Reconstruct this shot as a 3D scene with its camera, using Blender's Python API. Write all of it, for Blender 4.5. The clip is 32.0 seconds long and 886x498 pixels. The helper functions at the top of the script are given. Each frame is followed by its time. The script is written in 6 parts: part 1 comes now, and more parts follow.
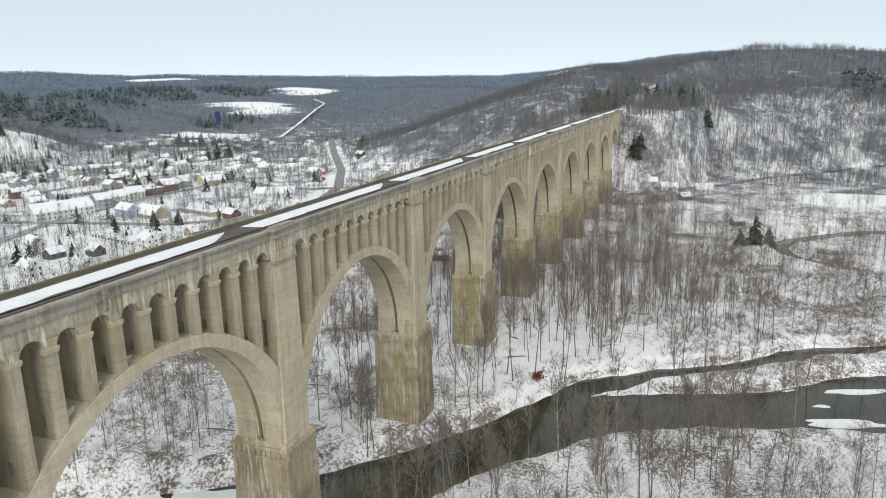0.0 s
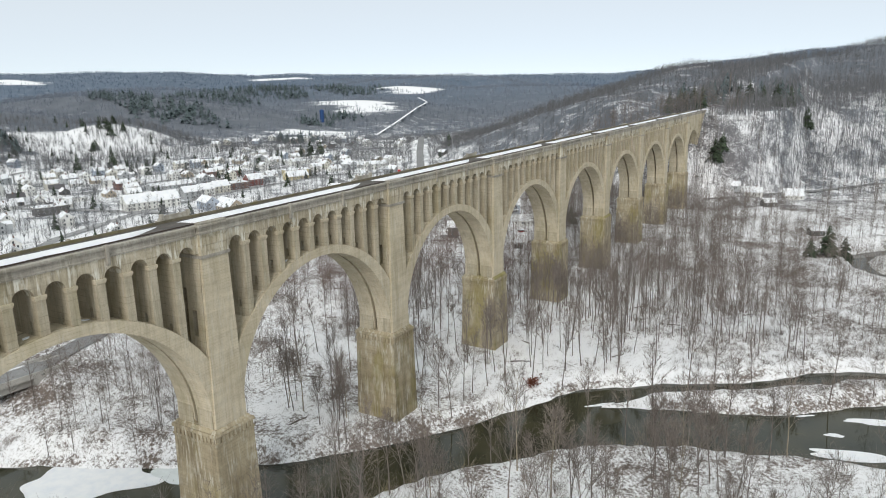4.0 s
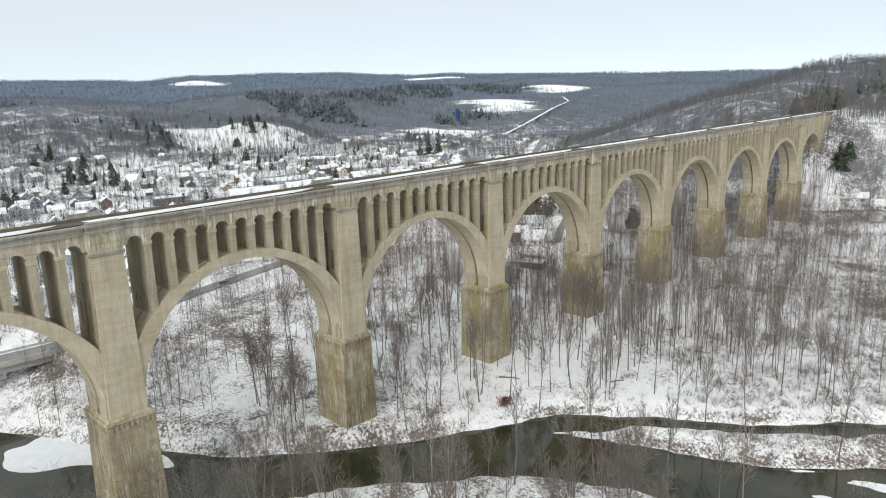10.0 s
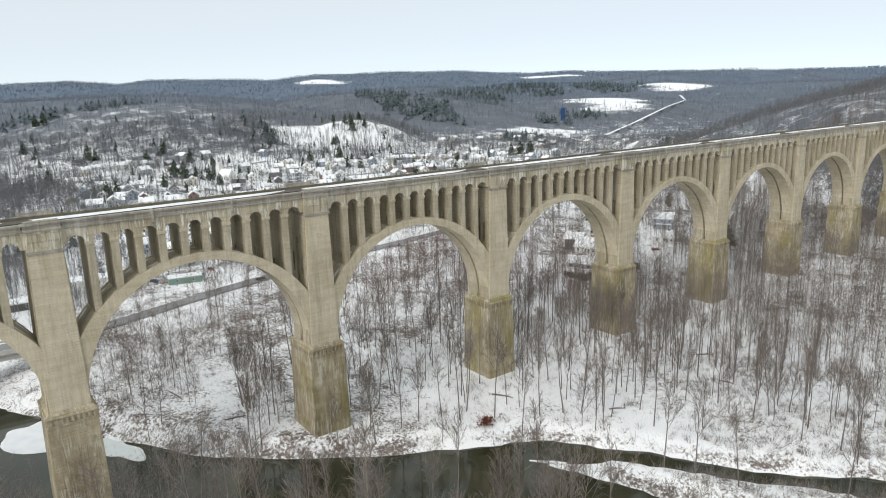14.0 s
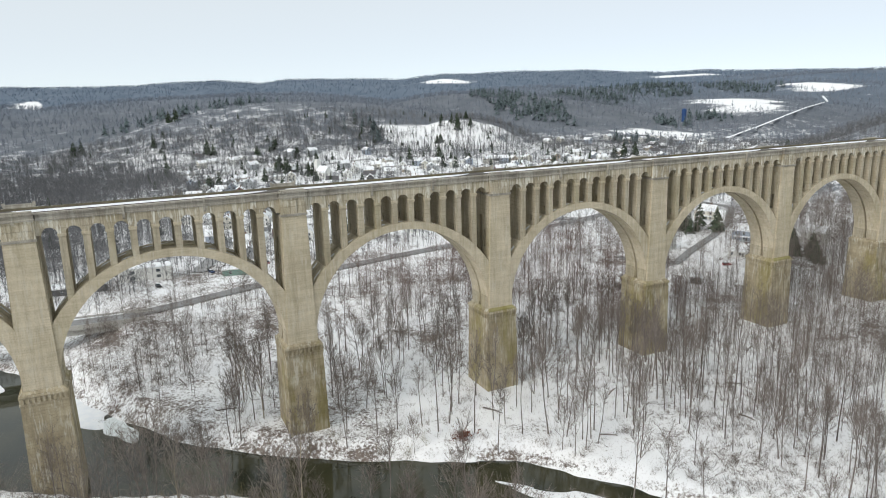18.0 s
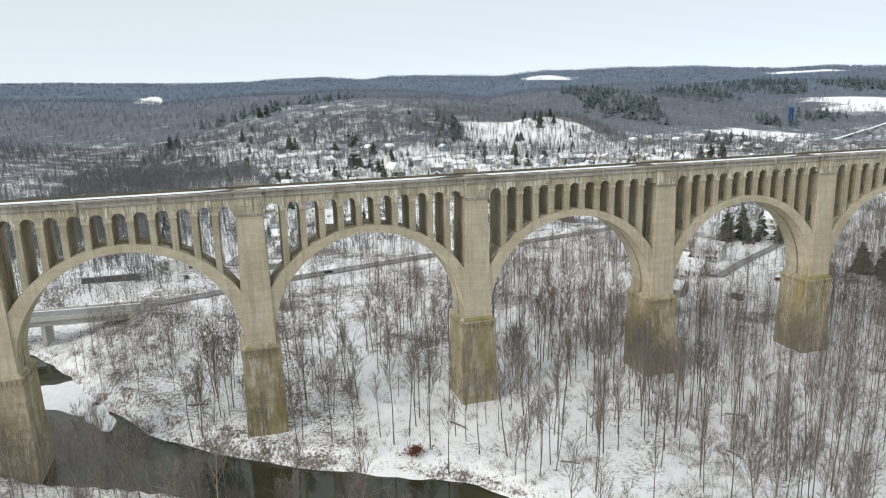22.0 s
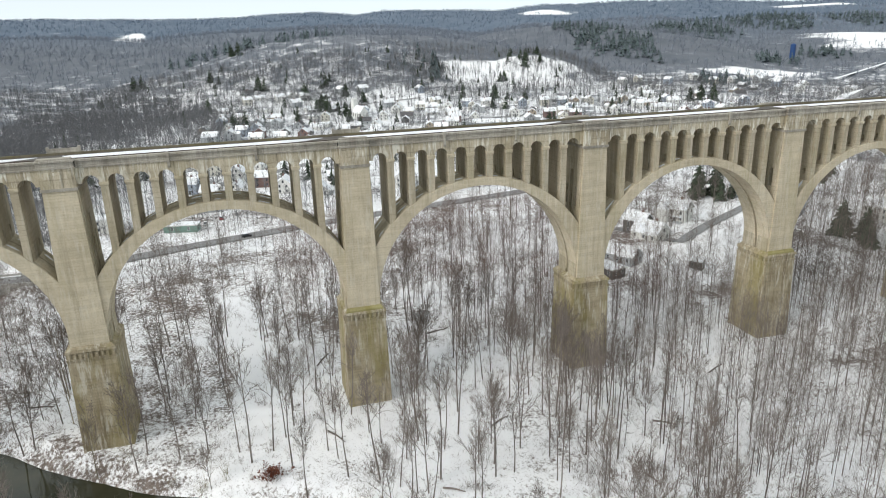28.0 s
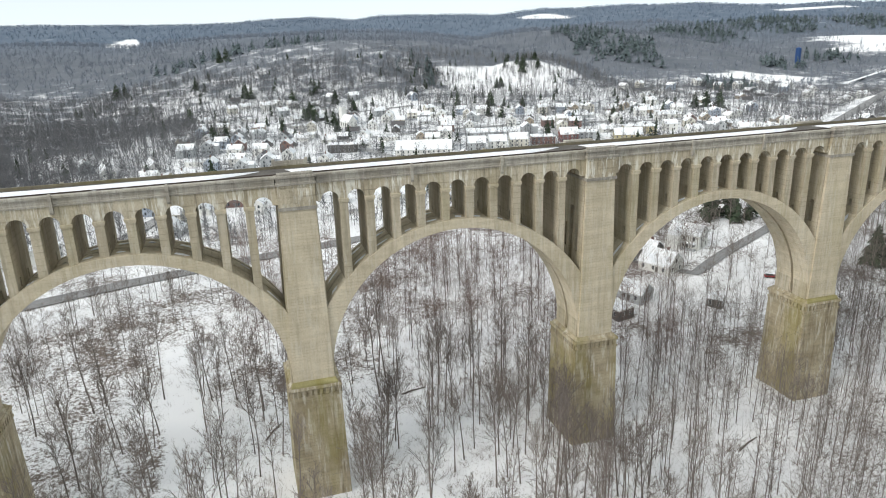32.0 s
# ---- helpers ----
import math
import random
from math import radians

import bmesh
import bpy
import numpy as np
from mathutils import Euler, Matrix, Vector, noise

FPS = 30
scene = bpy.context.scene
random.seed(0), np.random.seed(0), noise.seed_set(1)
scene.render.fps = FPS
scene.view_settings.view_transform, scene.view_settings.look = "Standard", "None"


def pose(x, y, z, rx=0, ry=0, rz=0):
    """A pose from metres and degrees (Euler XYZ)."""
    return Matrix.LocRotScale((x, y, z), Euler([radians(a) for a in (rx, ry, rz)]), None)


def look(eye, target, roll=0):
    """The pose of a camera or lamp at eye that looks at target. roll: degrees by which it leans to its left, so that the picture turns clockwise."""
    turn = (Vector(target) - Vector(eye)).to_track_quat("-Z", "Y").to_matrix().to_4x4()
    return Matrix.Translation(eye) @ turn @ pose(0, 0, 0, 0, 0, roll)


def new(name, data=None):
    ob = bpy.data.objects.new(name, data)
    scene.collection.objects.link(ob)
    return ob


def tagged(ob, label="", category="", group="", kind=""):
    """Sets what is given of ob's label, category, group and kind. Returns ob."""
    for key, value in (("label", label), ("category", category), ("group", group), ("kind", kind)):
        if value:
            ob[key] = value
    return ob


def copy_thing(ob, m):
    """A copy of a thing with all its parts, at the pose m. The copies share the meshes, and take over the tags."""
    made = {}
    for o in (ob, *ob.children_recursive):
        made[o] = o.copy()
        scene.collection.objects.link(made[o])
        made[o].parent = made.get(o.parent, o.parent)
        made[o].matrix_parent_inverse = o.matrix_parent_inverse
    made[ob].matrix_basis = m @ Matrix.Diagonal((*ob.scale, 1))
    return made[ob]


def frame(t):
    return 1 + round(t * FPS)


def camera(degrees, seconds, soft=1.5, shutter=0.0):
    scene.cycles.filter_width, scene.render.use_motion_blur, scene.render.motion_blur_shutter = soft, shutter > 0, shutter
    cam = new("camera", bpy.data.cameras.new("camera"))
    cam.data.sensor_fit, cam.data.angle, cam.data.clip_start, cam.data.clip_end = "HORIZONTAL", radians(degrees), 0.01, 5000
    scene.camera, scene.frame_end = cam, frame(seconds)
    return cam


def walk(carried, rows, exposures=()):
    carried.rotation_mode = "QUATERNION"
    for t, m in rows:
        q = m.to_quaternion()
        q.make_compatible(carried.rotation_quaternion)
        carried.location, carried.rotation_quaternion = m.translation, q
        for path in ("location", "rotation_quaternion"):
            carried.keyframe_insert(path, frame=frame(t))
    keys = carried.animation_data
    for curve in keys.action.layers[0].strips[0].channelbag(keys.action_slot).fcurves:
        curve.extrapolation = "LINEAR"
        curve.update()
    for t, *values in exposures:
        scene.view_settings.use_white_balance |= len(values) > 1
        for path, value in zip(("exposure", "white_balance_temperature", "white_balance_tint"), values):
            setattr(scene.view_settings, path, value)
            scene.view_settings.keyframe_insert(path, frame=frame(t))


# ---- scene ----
cam = camera(65.26, 32.0, soft=1.0)
METRES, EYE, TILT, LEAN, TURN = 303.76, 98.0, -0.563, -0.432, 20.946
ROWS = [
    (0.0, 0.0045, -0.0023, 0.0005, 0.13, -12.94, 1.46),
    (0.5, 0.0193, -0.0022, 0.0006, 1.37, -12.94, 1.45),
    (1.0, 0.0341, -0.0017, 0.0005, 2.60, -12.94, 1.48),
    (1.5, 0.0489, -0.0007, 0.0004, 3.82, -12.92, 1.50),
    (2.0, 0.0639, 0.0006, 0.0003, 5.03, -12.88, 1.53),
    (2.5, 0.0789, 0.0022, 0.0003, 6.22, -12.87, 1.52),
    (3.0, 0.0940, 0.0038, 0.0004, 7.39, -12.86, 1.52),
    (3.5, 0.1093, 0.0051, 0.0003, 8.51, -12.83, 1.54),
    (5.5, 0.1708, 0.0098, 0.0006, 12.40, -12.89, 1.49),
    (6.0, 0.1858, 0.0136, 0.0005, 13.37, -12.87, 1.50),
    (6.5, 0.2002, 0.0186, 0.0007, 14.35, -12.86, 1.52),
    (7.0, 0.2147, 0.0246, 0.0004, 15.41, -12.84, 1.56),
    (7.5, 0.2288, 0.0315, 0.0005, 16.53, -12.80, 1.61),
    (8.0, 0.2427, 0.0398, 0.0007, 17.70, -12.76, 1.63),
    (8.5, 0.2562, 0.0486, 0.0007, 18.94, -12.70, 1.67),
    (9.0, 0.2697, 0.0579, 0.0007, 20.35, -12.64, 1.68),
    (9.5, 0.2827, 0.0675, 0.0005, 21.68, -12.60, 1.69),
    (10.0, 0.2956, 0.0774, 0.0003, 22.73, -12.59, 1.71),
    (10.5, 0.3082, 0.0876, -0.0000, 23.81, -12.56, 1.71),
    (11.0, 0.3207, 0.0986, -0.0000, 24.99, -12.56, 1.72),
    (11.5, 0.3332, 0.1097, -0.0001, 26.21, -12.55, 1.73),
    (12.0, 0.3455, 0.1211, -0.0002, 27.45, -12.54, 1.70),
    (12.5, 0.3580, 0.1322, -0.0006, 28.74, -12.50, 1.68),
    (13.0, 0.3704, 0.1439, -0.0004, 30.02, -12.49, 1.67),
    (13.5, 0.3830, 0.1553, -0.0004, 31.36, -12.47, 1.70),
    (14.0, 0.3956, 0.1666, -0.0003, 32.74, -12.45, 1.66),
    (14.5, 0.4081, 0.1779, -0.0001, 34.12, -12.43, 1.64),
    (15.0, 0.4207, 0.1894, -0.0001, 35.59, -12.40, 1.63),
    (15.5, 0.4330, 0.2012, -0.0001, 37.28, -12.34, 1.58),
    (17.5, 0.4778, 0.2507, -0.0014, 42.21, -12.21, 1.44),
    (18.0, 0.4881, 0.2634, -0.0013, 43.51, -12.22, 1.40),
    (18.5, 0.4979, 0.2764, -0.0013, 44.43, -12.21, 1.40),
    (19.0, 0.5070, 0.2897, -0.0012, 45.30, -12.22, 1.37),
    (19.5, 0.5158, 0.3035, -0.0013, 46.17, -12.23, 1.35),
    (20.0, 0.5238, 0.3172, -0.0015, 47.50, -12.21, 1.30),
    (20.5, 0.5336, 0.3303, -0.0014, 49.30, -12.17, 1.25),
    (21.0, 0.5400, 0.3460, -0.0017, 50.50, -12.18, 1.21),
    (21.5, 0.5458, 0.3617, -0.0018, 51.36, -12.26, 1.19),
    (22.0, 0.5501, 0.3783, -0.0020, 52.23, -12.31, 1.18),
    (22.5, 0.5569, 0.3925, -0.0019, 52.44, -12.34, 1.21),
    (23.0, 0.5630, 0.4064, -0.0017, 52.50, -12.40, 1.18),
    (23.5, 0.5655, 0.4212, -0.0014, 52.48, -12.51, 1.17),
    (24.0, 0.5656, 0.4356, -0.0015, 52.41, -12.58, 1.11),
    (24.5, 0.5646, 0.4489, -0.0021, 52.37, -12.82, 1.03),
    (25.0, 0.5620, 0.4612, -0.0023, 52.37, -15.76, 0.97),
    (25.5, 0.5567, 0.4743, -0.0007, 52.34, -17.30, 0.98),
    (27.5, 0.5283, 0.5207, 0.0011, 52.38, -17.32, 1.26),
    (28.0, 0.5192, 0.5317, 0.0011, 52.38, -17.28, 1.31),
    (28.5, 0.5097, 0.5429, 0.0011, 52.39, -17.23, 1.36),
    (29.0, 0.4996, 0.5540, 0.0012, 52.38, -17.20, 1.39),
    (29.5, 0.4897, 0.5651, 0.0014, 52.37, -17.15, 1.42),
    (30.0, 0.4796, 0.5762, 0.0015, 52.36, -17.10, 1.45),
    (30.5, 0.4693, 0.5873, 0.0017, 52.35, -17.05, 1.47),
    (31.0, 0.4589, 0.5983, 0.0018, 52.32, -17.01, 1.51),
    (31.5, 0.4485, 0.6095, 0.0019, 52.32, -16.98, 1.52),
    (32.0, 0.4380, 0.6206, 0.0020, 52.31, -16.94, 1.53),
]
EXPOSURES = [(0.0, -0.08), (6.0, 0.0), (15.0, 0.04), (24.0, 0.05), (26.0, 0.1), (29.0, 0.2), (32.0, 0.22)]
walk(cam, [(t, pose(0, 0, EYE, TILT, LEAN, TURN) @ pose(METRES * x, METRES * y, METRES * z, 90 + pitch, roll, yaw)) for t, x, y, z, yaw, pitch, roll in ROWS], exposures=EXPOSURES)

# ---- world and sun: thin bright overcast over a snowy valley ----
world = bpy.data.worlds.new("winter_sky")
scene.world = world
world.use_nodes = True
wn, wl = world.node_tree.nodes, world.node_tree.links
wn.clear()
SUN_EL, SUN_AZ = radians(33), radians(160)   # clockwise from +y
sky = wn.new("ShaderNodeTexSky")
sky.sky_type, sky.sun_disc = "NISHITA", False
sky.sun_elevation, sky.sun_rotation = SUN_EL, SUN_AZ
sky.air_density, sky.dust_density, sky.ozone_density = 0.35, 0.0, 1.0
bg_sky, bg_cloud, add, wout = (wn.new(k) for k in ("ShaderNodeBackground", "ShaderNodeBackground", "ShaderNodeAddShader", "ShaderNodeOutputWorld"))
bg_sky.inputs["Strength"].default_value = 0.03
bg_cloud.inputs["Color"].default_value = (0.93, 0.99, 0.985, 1)
bg_cloud.inputs["Strength"].default_value = 0.72
wl.new(sky.outputs[0], bg_sky.inputs["Color"])
wl.new(bg_sky.outputs[0], add.inputs[0])
wl.new(bg_cloud.outputs[0], add.inputs[1])
wl.new(add.outputs[0], wout.inputs["Surface"])
sun = new("sun", bpy.data.lights.new("sun", "SUN"))
sun.data.energy, sun.data.angle, sun.data.color = 1.85, radians(30), (1.0, 0.955, 0.90)
_d = Vector((math.sin(SUN_AZ) * math.cos(SUN_EL), math.cos(SUN_AZ) * math.cos(SUN_EL), math.sin(SUN_EL)))
sun.matrix_world = look(_d * 300, (0, 0, 0))

# ---- materials ----
def material(name, rough=0.85, metal=0.0):
    m = bpy.data.materials.new(name)
    m.use_nodes = True
    n, l = m.node_tree.nodes, m.node_tree.links
    b = n["Principled BSDF"]
    b.inputs["Roughness"].default_value, b.inputs["Metallic"].default_value = rough, metal
    b.inputs["Specular IOR Level"].default_value = 0.3
    return m, n, l, b


def nz(n, l, scale, detail=4.0, rough=0.55, stretch=(1, 1, 1), world_space=True, offset=(0, 0, 0)):
    """A noise factor at real-world size."""
    t = n.new("ShaderNodeTexNoise")
    t.inputs["Scale"].default_value, t.inputs["Detail"].default_value, t.inputs["Roughness"].default_value = scale, detail, rough
    mp = n.new("ShaderNodeMapping")
    mp.inputs["Scale"].default_value, mp.inputs["Location"].default_value = stretch, offset
    if world_space:
        l.new(n.new("ShaderNodeNewGeometry").outputs["Position"], mp.inputs["Vector"])
    else:
        l.new(n.new("ShaderNodeTexCoord").outputs["Object"], mp.inputs["Vector"])
    l.new(mp.outputs[0], t.inputs["Vector"])
    return t.outputs["Fac"]


def ramp(n, l, fac, stops):
    r = n.new("ShaderNodeValToRGB")
    e = r.color_ramp.elements
    while len(e) < len(stops):
        e.new(0.5)
    for el, (p, c) in zip(e, stops):
        el.position, el.color = p, (*c, 1) if len(c) == 3 else c
    l.new(fac, r.inputs[0])
    return r.outputs[0]


def mixc(n, l, fac, a, b, kind="MIX"):
    x = n.new("ShaderNodeMix")
    x.data_type, x.blend_type = "RGBA", kind
    for v, s in ((fac, 0), (a, 6), (b, 7)):
        if isinstance(v, (int, float)):
            x.inputs[s].default_value = v
        elif isinstance(v, tuple):
            x.inputs[s].default_value = (*v, 1)
        else:
            l.new(v, x.inputs[s])
    return x.outputs[2]


def mth(n, l, op, a, b=0.0, clamp=False):
    x = n.new("ShaderNodeMath")
    x.operation, x.use_clamp = op, clamp
    for i, v in enumerate((a, b)):
        if isinstance(v, (int, float)):
            x.inputs[i].default_value = v
        else:
            l.new(v, x.inputs[i])
    return x.outputs[0]


def bump(n, l, b, height, strength=0.4, dist=0.05):
    x = n.new("ShaderNodeBump")
    x.inputs["Strength"].default_value, x.inputs["Distance"].default_value = strength, dist
    l.new(height, x.inputs["Height"])
    l.new(x.outputs[0], b.inputs["Normal"])


def sep_pos(n, l):
    s = n.new("ShaderNodeSeparateXYZ")
    l.new(n.new("ShaderNodeNewGeometry").outputs["Position"], s.inputs[0])
    return s.outputs


BLACK, WHITE = (0, 0, 0), (1, 1, 1)


def concrete(name, light, dark, stain, streak=0.5, moss=0.0, lift=1.15, efflo=0.0, drip=0.8, bands=0.6):
    """Weathered cast concrete: lift lines of the forms, blotches, vertical streaks, moss."""
    m, n, l, b = material(name, 0.9)
    c = ramp(n, l, nz(n, l, 0.12, 5, 0.6), [(0.32, dark), (0.62, light)])
    c = mixc(n, l, mth(n, l, "MULTIPLY", ramp(n, l, nz(n, l, drip, 5, 0.7, (1, 1, 0.07)), [(0.48, BLACK), (0.7, WHITE)]), streak), c, stain)
    c = mixc(n, l, mth(n, l, "MULTIPLY", ramp(n, l, nz(n, l, 2.6, 5, 0.7), [(0.5, BLACK), (0.78, WHITE)]), 0.45), c, stain)
    z = sep_pos(n, l)[2]
    saw = mth(n, l, "FRACT", mth(n, l, "DIVIDE", mth(n, l, "ADD", z, mth(n, l, "MULTIPLY", nz(n, l, 0.05, 2), 0.6)), lift))
    line = mth(n, l, "LESS_THAN", saw, 0.12)
    c = mixc(n, l, mth(n, l, "MULTIPLY", line, mth(n, l, "MULTIPLY", ramp(n, l, nz(n, l, 0.3, 4), [(0.38, BLACK), (0.6, WHITE)]), 0.38)), c, stain)
    chips = ramp(n, l, nz(n, l, 6.0, 5, 0.75), [(0.56, BLACK), (0.66, WHITE)])
    c = mixc(n, l, mth(n, l, "MULTIPLY", chips, 0.35), c, stain)
    lifts = ramp(n, l, nz(n, l, 0.8, 3, 0.6, (0.12, 0.12, 1.0)), [(0.36, (0.78, 0.78, 0.77)), (0.62, (1.1, 1.1, 1.09))])
    c = mixc(n, l, bands, c, lifts, "MULTIPLY")
    if efflo:
        e = ramp(n, l, nz(n, l, 1.6, 3, 0.6, (1, 1, 0.12), offset=(7, 3, 1)), [(0.49, BLACK), (0.57, WHITE)])
        c = mixc(n, l, mth(n, l, "MULTIPLY", mth(n, l, "MULTIPLY", e, ramp(n, l, nz(n, l, 0.33, 4, 0.65, (1, 1, 0.5), offset=(2, 9, 4)), [(0.4, BLACK), (0.6, WHITE)])), efflo), c, (0.72, 0.7, 0.61))
    if moss:
        g = ramp(n, l, nz(n, l, 0.16, 4, 0.6, (1, 1, 0.35), offset=(31, 5, 2)), [(0.5, BLACK), (0.66, WHITE)])
        c = mixc(n, l, mth(n, l, "MULTIPLY", g, moss), c, (0.22, 0.19, 0.05))
    l.new(c, b.inputs["Base Color"])
    h = mth(n, l, "ADD", nz(n, l, 3.0, 6, 0.7), mth(n, l, "MULTIPLY", line, -0.5))
    bump(n, l, b, h, 0.5, 0.08)
    return m


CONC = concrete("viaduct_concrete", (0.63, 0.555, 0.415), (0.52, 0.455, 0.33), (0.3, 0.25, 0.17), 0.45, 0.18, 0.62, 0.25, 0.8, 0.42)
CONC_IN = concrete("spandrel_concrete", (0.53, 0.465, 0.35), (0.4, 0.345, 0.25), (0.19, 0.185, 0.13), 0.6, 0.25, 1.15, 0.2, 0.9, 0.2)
CONC_TOP = concrete("stained_fascia", (0.57, 0.505, 0.38), (0.4, 0.345, 0.245), (0.15, 0.126, 0.088), 0.72, 0.15, 2.3, 1.0, 1.3, 0.25)
CONC_LOW = concrete("pier_base_concrete", (0.46, 0.395, 0.275), (0.285, 0.237, 0.155), (0.14, 0.11, 0.066), 0.72, 0.55, 0.75, 0.45, 0.5, 0.55)
CONC_COPE = concrete("coping_concrete", (0.44, 0.41, 0.355), (0.30, 0.275, 0.235), (0.145, 0.13, 0.105), 0.5, 0.1, 3.0, 0.25)
FAR_WALL = concrete("brown_wall_concrete", (0.22, 0.195, 0.14), (0.15, 0.132, 0.09), (0.09, 0.078, 0.055), 0.6, 0.3, 3.0)
MOSS = concrete("mossy_ledge", (0.36, 0.325, 0.16), (0.27, 0.24, 0.105), (0.19, 0.165, 0.08), 0.5, 0.7)


def plain(name, base, var=0.12, scale=2.0, rough=0.85, metal=0.0, rnd=0.0, relief=0.2):
    m, n, l, b = material(name, rough, metal)
    lo, hi = tuple(v * (1 - var) for v in base), tuple(min(1, v * (1 + var)) for v in base)
    c = ramp(n, l, nz(n, l, scale, 5, 0.65), [(0.35, lo), (0.65, hi)])
    c = mixc(n, l, 0.5, c, ramp(n, l, nz(n, l, scale * 0.13, 3), [(0.3, lo), (0.7, hi)]))
    if rnd:
        o = n.new("ShaderNodeObjectInfo").outputs["Random"]
        c = mixc(n, l, 1.0, c, ramp(n, l, o, [(0.0, (1 - rnd,) * 3), (1.0, (1 + rnd,) * 3)]), "MULTIPLY")
    l.new(c, b.inputs["Base Color"])
    if relief:
        bump(n, l, b, nz(n, l, scale * 4, 4), relief, 0.03)
    return m


def snow_mat(name, rough_patch=0.0):
    m, n, l, b = material(name, 0.75)
    c = ramp(n, l, nz(n, l, 0.3, 5), [(0.3, (0.80, 0.83, 0.87)), (0.6, (0.90, 0.91, 0.92))])
    if rough_patch:
        f = ramp(n, l, nz(n, l, 0.5, 6, 0.7), [(0.56, BLACK), (0.68, WHITE)])
        c = mixc(n, l, mth(n, l, "MULTIPLY", f, rough_patch), c, (0.28, 0.25, 0.21))
    l.new(c, b.inputs["Base Color"])
    bump(n, l, b, nz(n, l, 1.5, 5), 0.4, 0.1)
    return m


SNOW = snow_mat("snow")
SNOW_WORN = snow_mat("worn_snow", 0.7)
ICE = plain("river_ice", (0.72, 0.76, 0.76), 0.12, 0.4, 0.4)


def ground_mat():
    """Thin snow over leaf litter and dead grass; 'litter' says how far the woods keep it bare."""
    m, n, l, b = material("snowy_ground", 0.9)
    at = n.new("ShaderNodeAttribute")
    at.attribute_name = "litter"
    lit = at.outputs["Fac"]
    snow = ramp(n, l, nz(n, l, 0.06, 4), [(0.3, (0.9, 0.905, 0.925)), (0.65, (0.955, 0.955, 0.96))])
    soil = ramp(n, l, nz(n, l, 0.35, 5, 0.7), [(0.3, (0.11, 0.088, 0.075)), (0.5, (0.18, 0.146, 0.126)), (0.72, (0.25, 0.21, 0.18))])
    big = nz(n, l, 0.035, 4, 0.6, offset=(3, 8, 0))
    mid = nz(n, l, 0.22, 6, 0.72, (1.0, 0.7, 1.0))
    fine = nz(n, l, 1.15, 5, 0.74)
    f = mth(n, l, "ADD", mth(n, l, "MULTIPLY", big, 0.42), mth(n, l, "ADD", mth(n, l, "MULTIPLY", mid, 0.26), mth(n, l, "MULTIPLY", fine, 0.54)))
    f = mth(n, l, "ADD", f, mth(n, l, "MULTIPLY", mth(n, l, "SUBTRACT", lit, 0.5), 0.42))
    f = ramp(n, l, f, [(0.65, BLACK), (0.73, WHITE)])
    specks = ramp(n, l, nz(n, l, 1.9, 4, 0.72, offset=(5, 1, 9)), [(0.59, BLACK), (0.66, (0.8, 0.8, 0.8))])
    f = mth(n, l, "MAXIMUM", f, mth(n, l, "MULTIPLY", specks, ramp(n, l, lit, [(0.25, BLACK), (0.5, (0.8, 0.8, 0.8))])))
    # distance haze put into the soil colour: blue-grey hills, bluer far ridges
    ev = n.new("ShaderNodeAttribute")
    ev.attribute_name = "hill_haze"
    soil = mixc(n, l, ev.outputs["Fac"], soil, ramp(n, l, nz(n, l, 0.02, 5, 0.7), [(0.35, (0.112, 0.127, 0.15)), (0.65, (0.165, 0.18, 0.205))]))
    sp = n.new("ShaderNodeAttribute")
    sp.attribute_name = "ridge_haze"
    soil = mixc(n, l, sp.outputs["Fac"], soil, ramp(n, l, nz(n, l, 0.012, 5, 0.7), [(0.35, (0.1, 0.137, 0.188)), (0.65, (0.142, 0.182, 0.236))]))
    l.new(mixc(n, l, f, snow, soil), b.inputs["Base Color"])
    bump(n, l, b, mth(n, l, "ADD", fine, mid), 0.6, 0.35)
    return m


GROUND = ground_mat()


def water_mat():
    m, n, l, b = material("river_water", 0.04)
    b.inputs["Base Color"].default_value = (0.035, 0.038, 0.028, 1)
    b.inputs["Specular IOR Level"].default_value = 0.42
    c = ramp(n, l, nz(n, l, 0.06, 4), [(0.35, (0.022, 0.026, 0.015)), (0.65, (0.05, 0.048, 0.026))])
    l.new(c, b.inputs["Base Color"])
    bump(n, l, b, nz(n, l, 0.9, 4, 0.6), 0.08, 0.06)
    return m


WATER = water_mat()
PALE_CONC = plain("pale_road_concrete", (0.47, 0.46, 0.43), 0.15, 0.6, 0.9)
SLUSH = plain("slushy_street", (0.36, 0.36, 0.36), 0.3, 0.3, 0.8)
ASPHALT = plain("asphalt", (0.26, 0.26, 0.26), 0.25, 0.5, 0.9)
BALLAST = plain("ballast", (0.115, 0.105, 0.095), 0.35, 3.0, 0.95, relief=0.6)
RAIL = plain("rail_steel", (0.13, 0.10, 0.085), 0.2, 5, 0.5, 0.8)


def bark(name, lo, hi, rnd=0.25):
    m, n, l, b = material(name, 0.95)
    c = ramp(n, l, nz(n, l, 1.2, 4, 0.7, (1, 1, 0.25)), [(0.35, lo), (0.65, hi)])
    o = n.new("ShaderNodeObjectInfo").outputs["Random"]
    i = n.new("ShaderNodeNewGeometry").outputs["Random Per Island"]
    c = mixc(n, l, 1.0, c, ramp(n, l, o, [(0.0, (1 - rnd,) * 3), (1.0, (1 + rnd,) * 3)]), "MULTIPLY")
    c = mixc(n, l, 1.0, c, ramp(n, l, i, [(0.0, (1 - rnd,) * 3), (1.0, (1 + rnd,) * 3)]), "MULTIPLY")
    l.new(c, b.inputs["Base Color"])
    return m


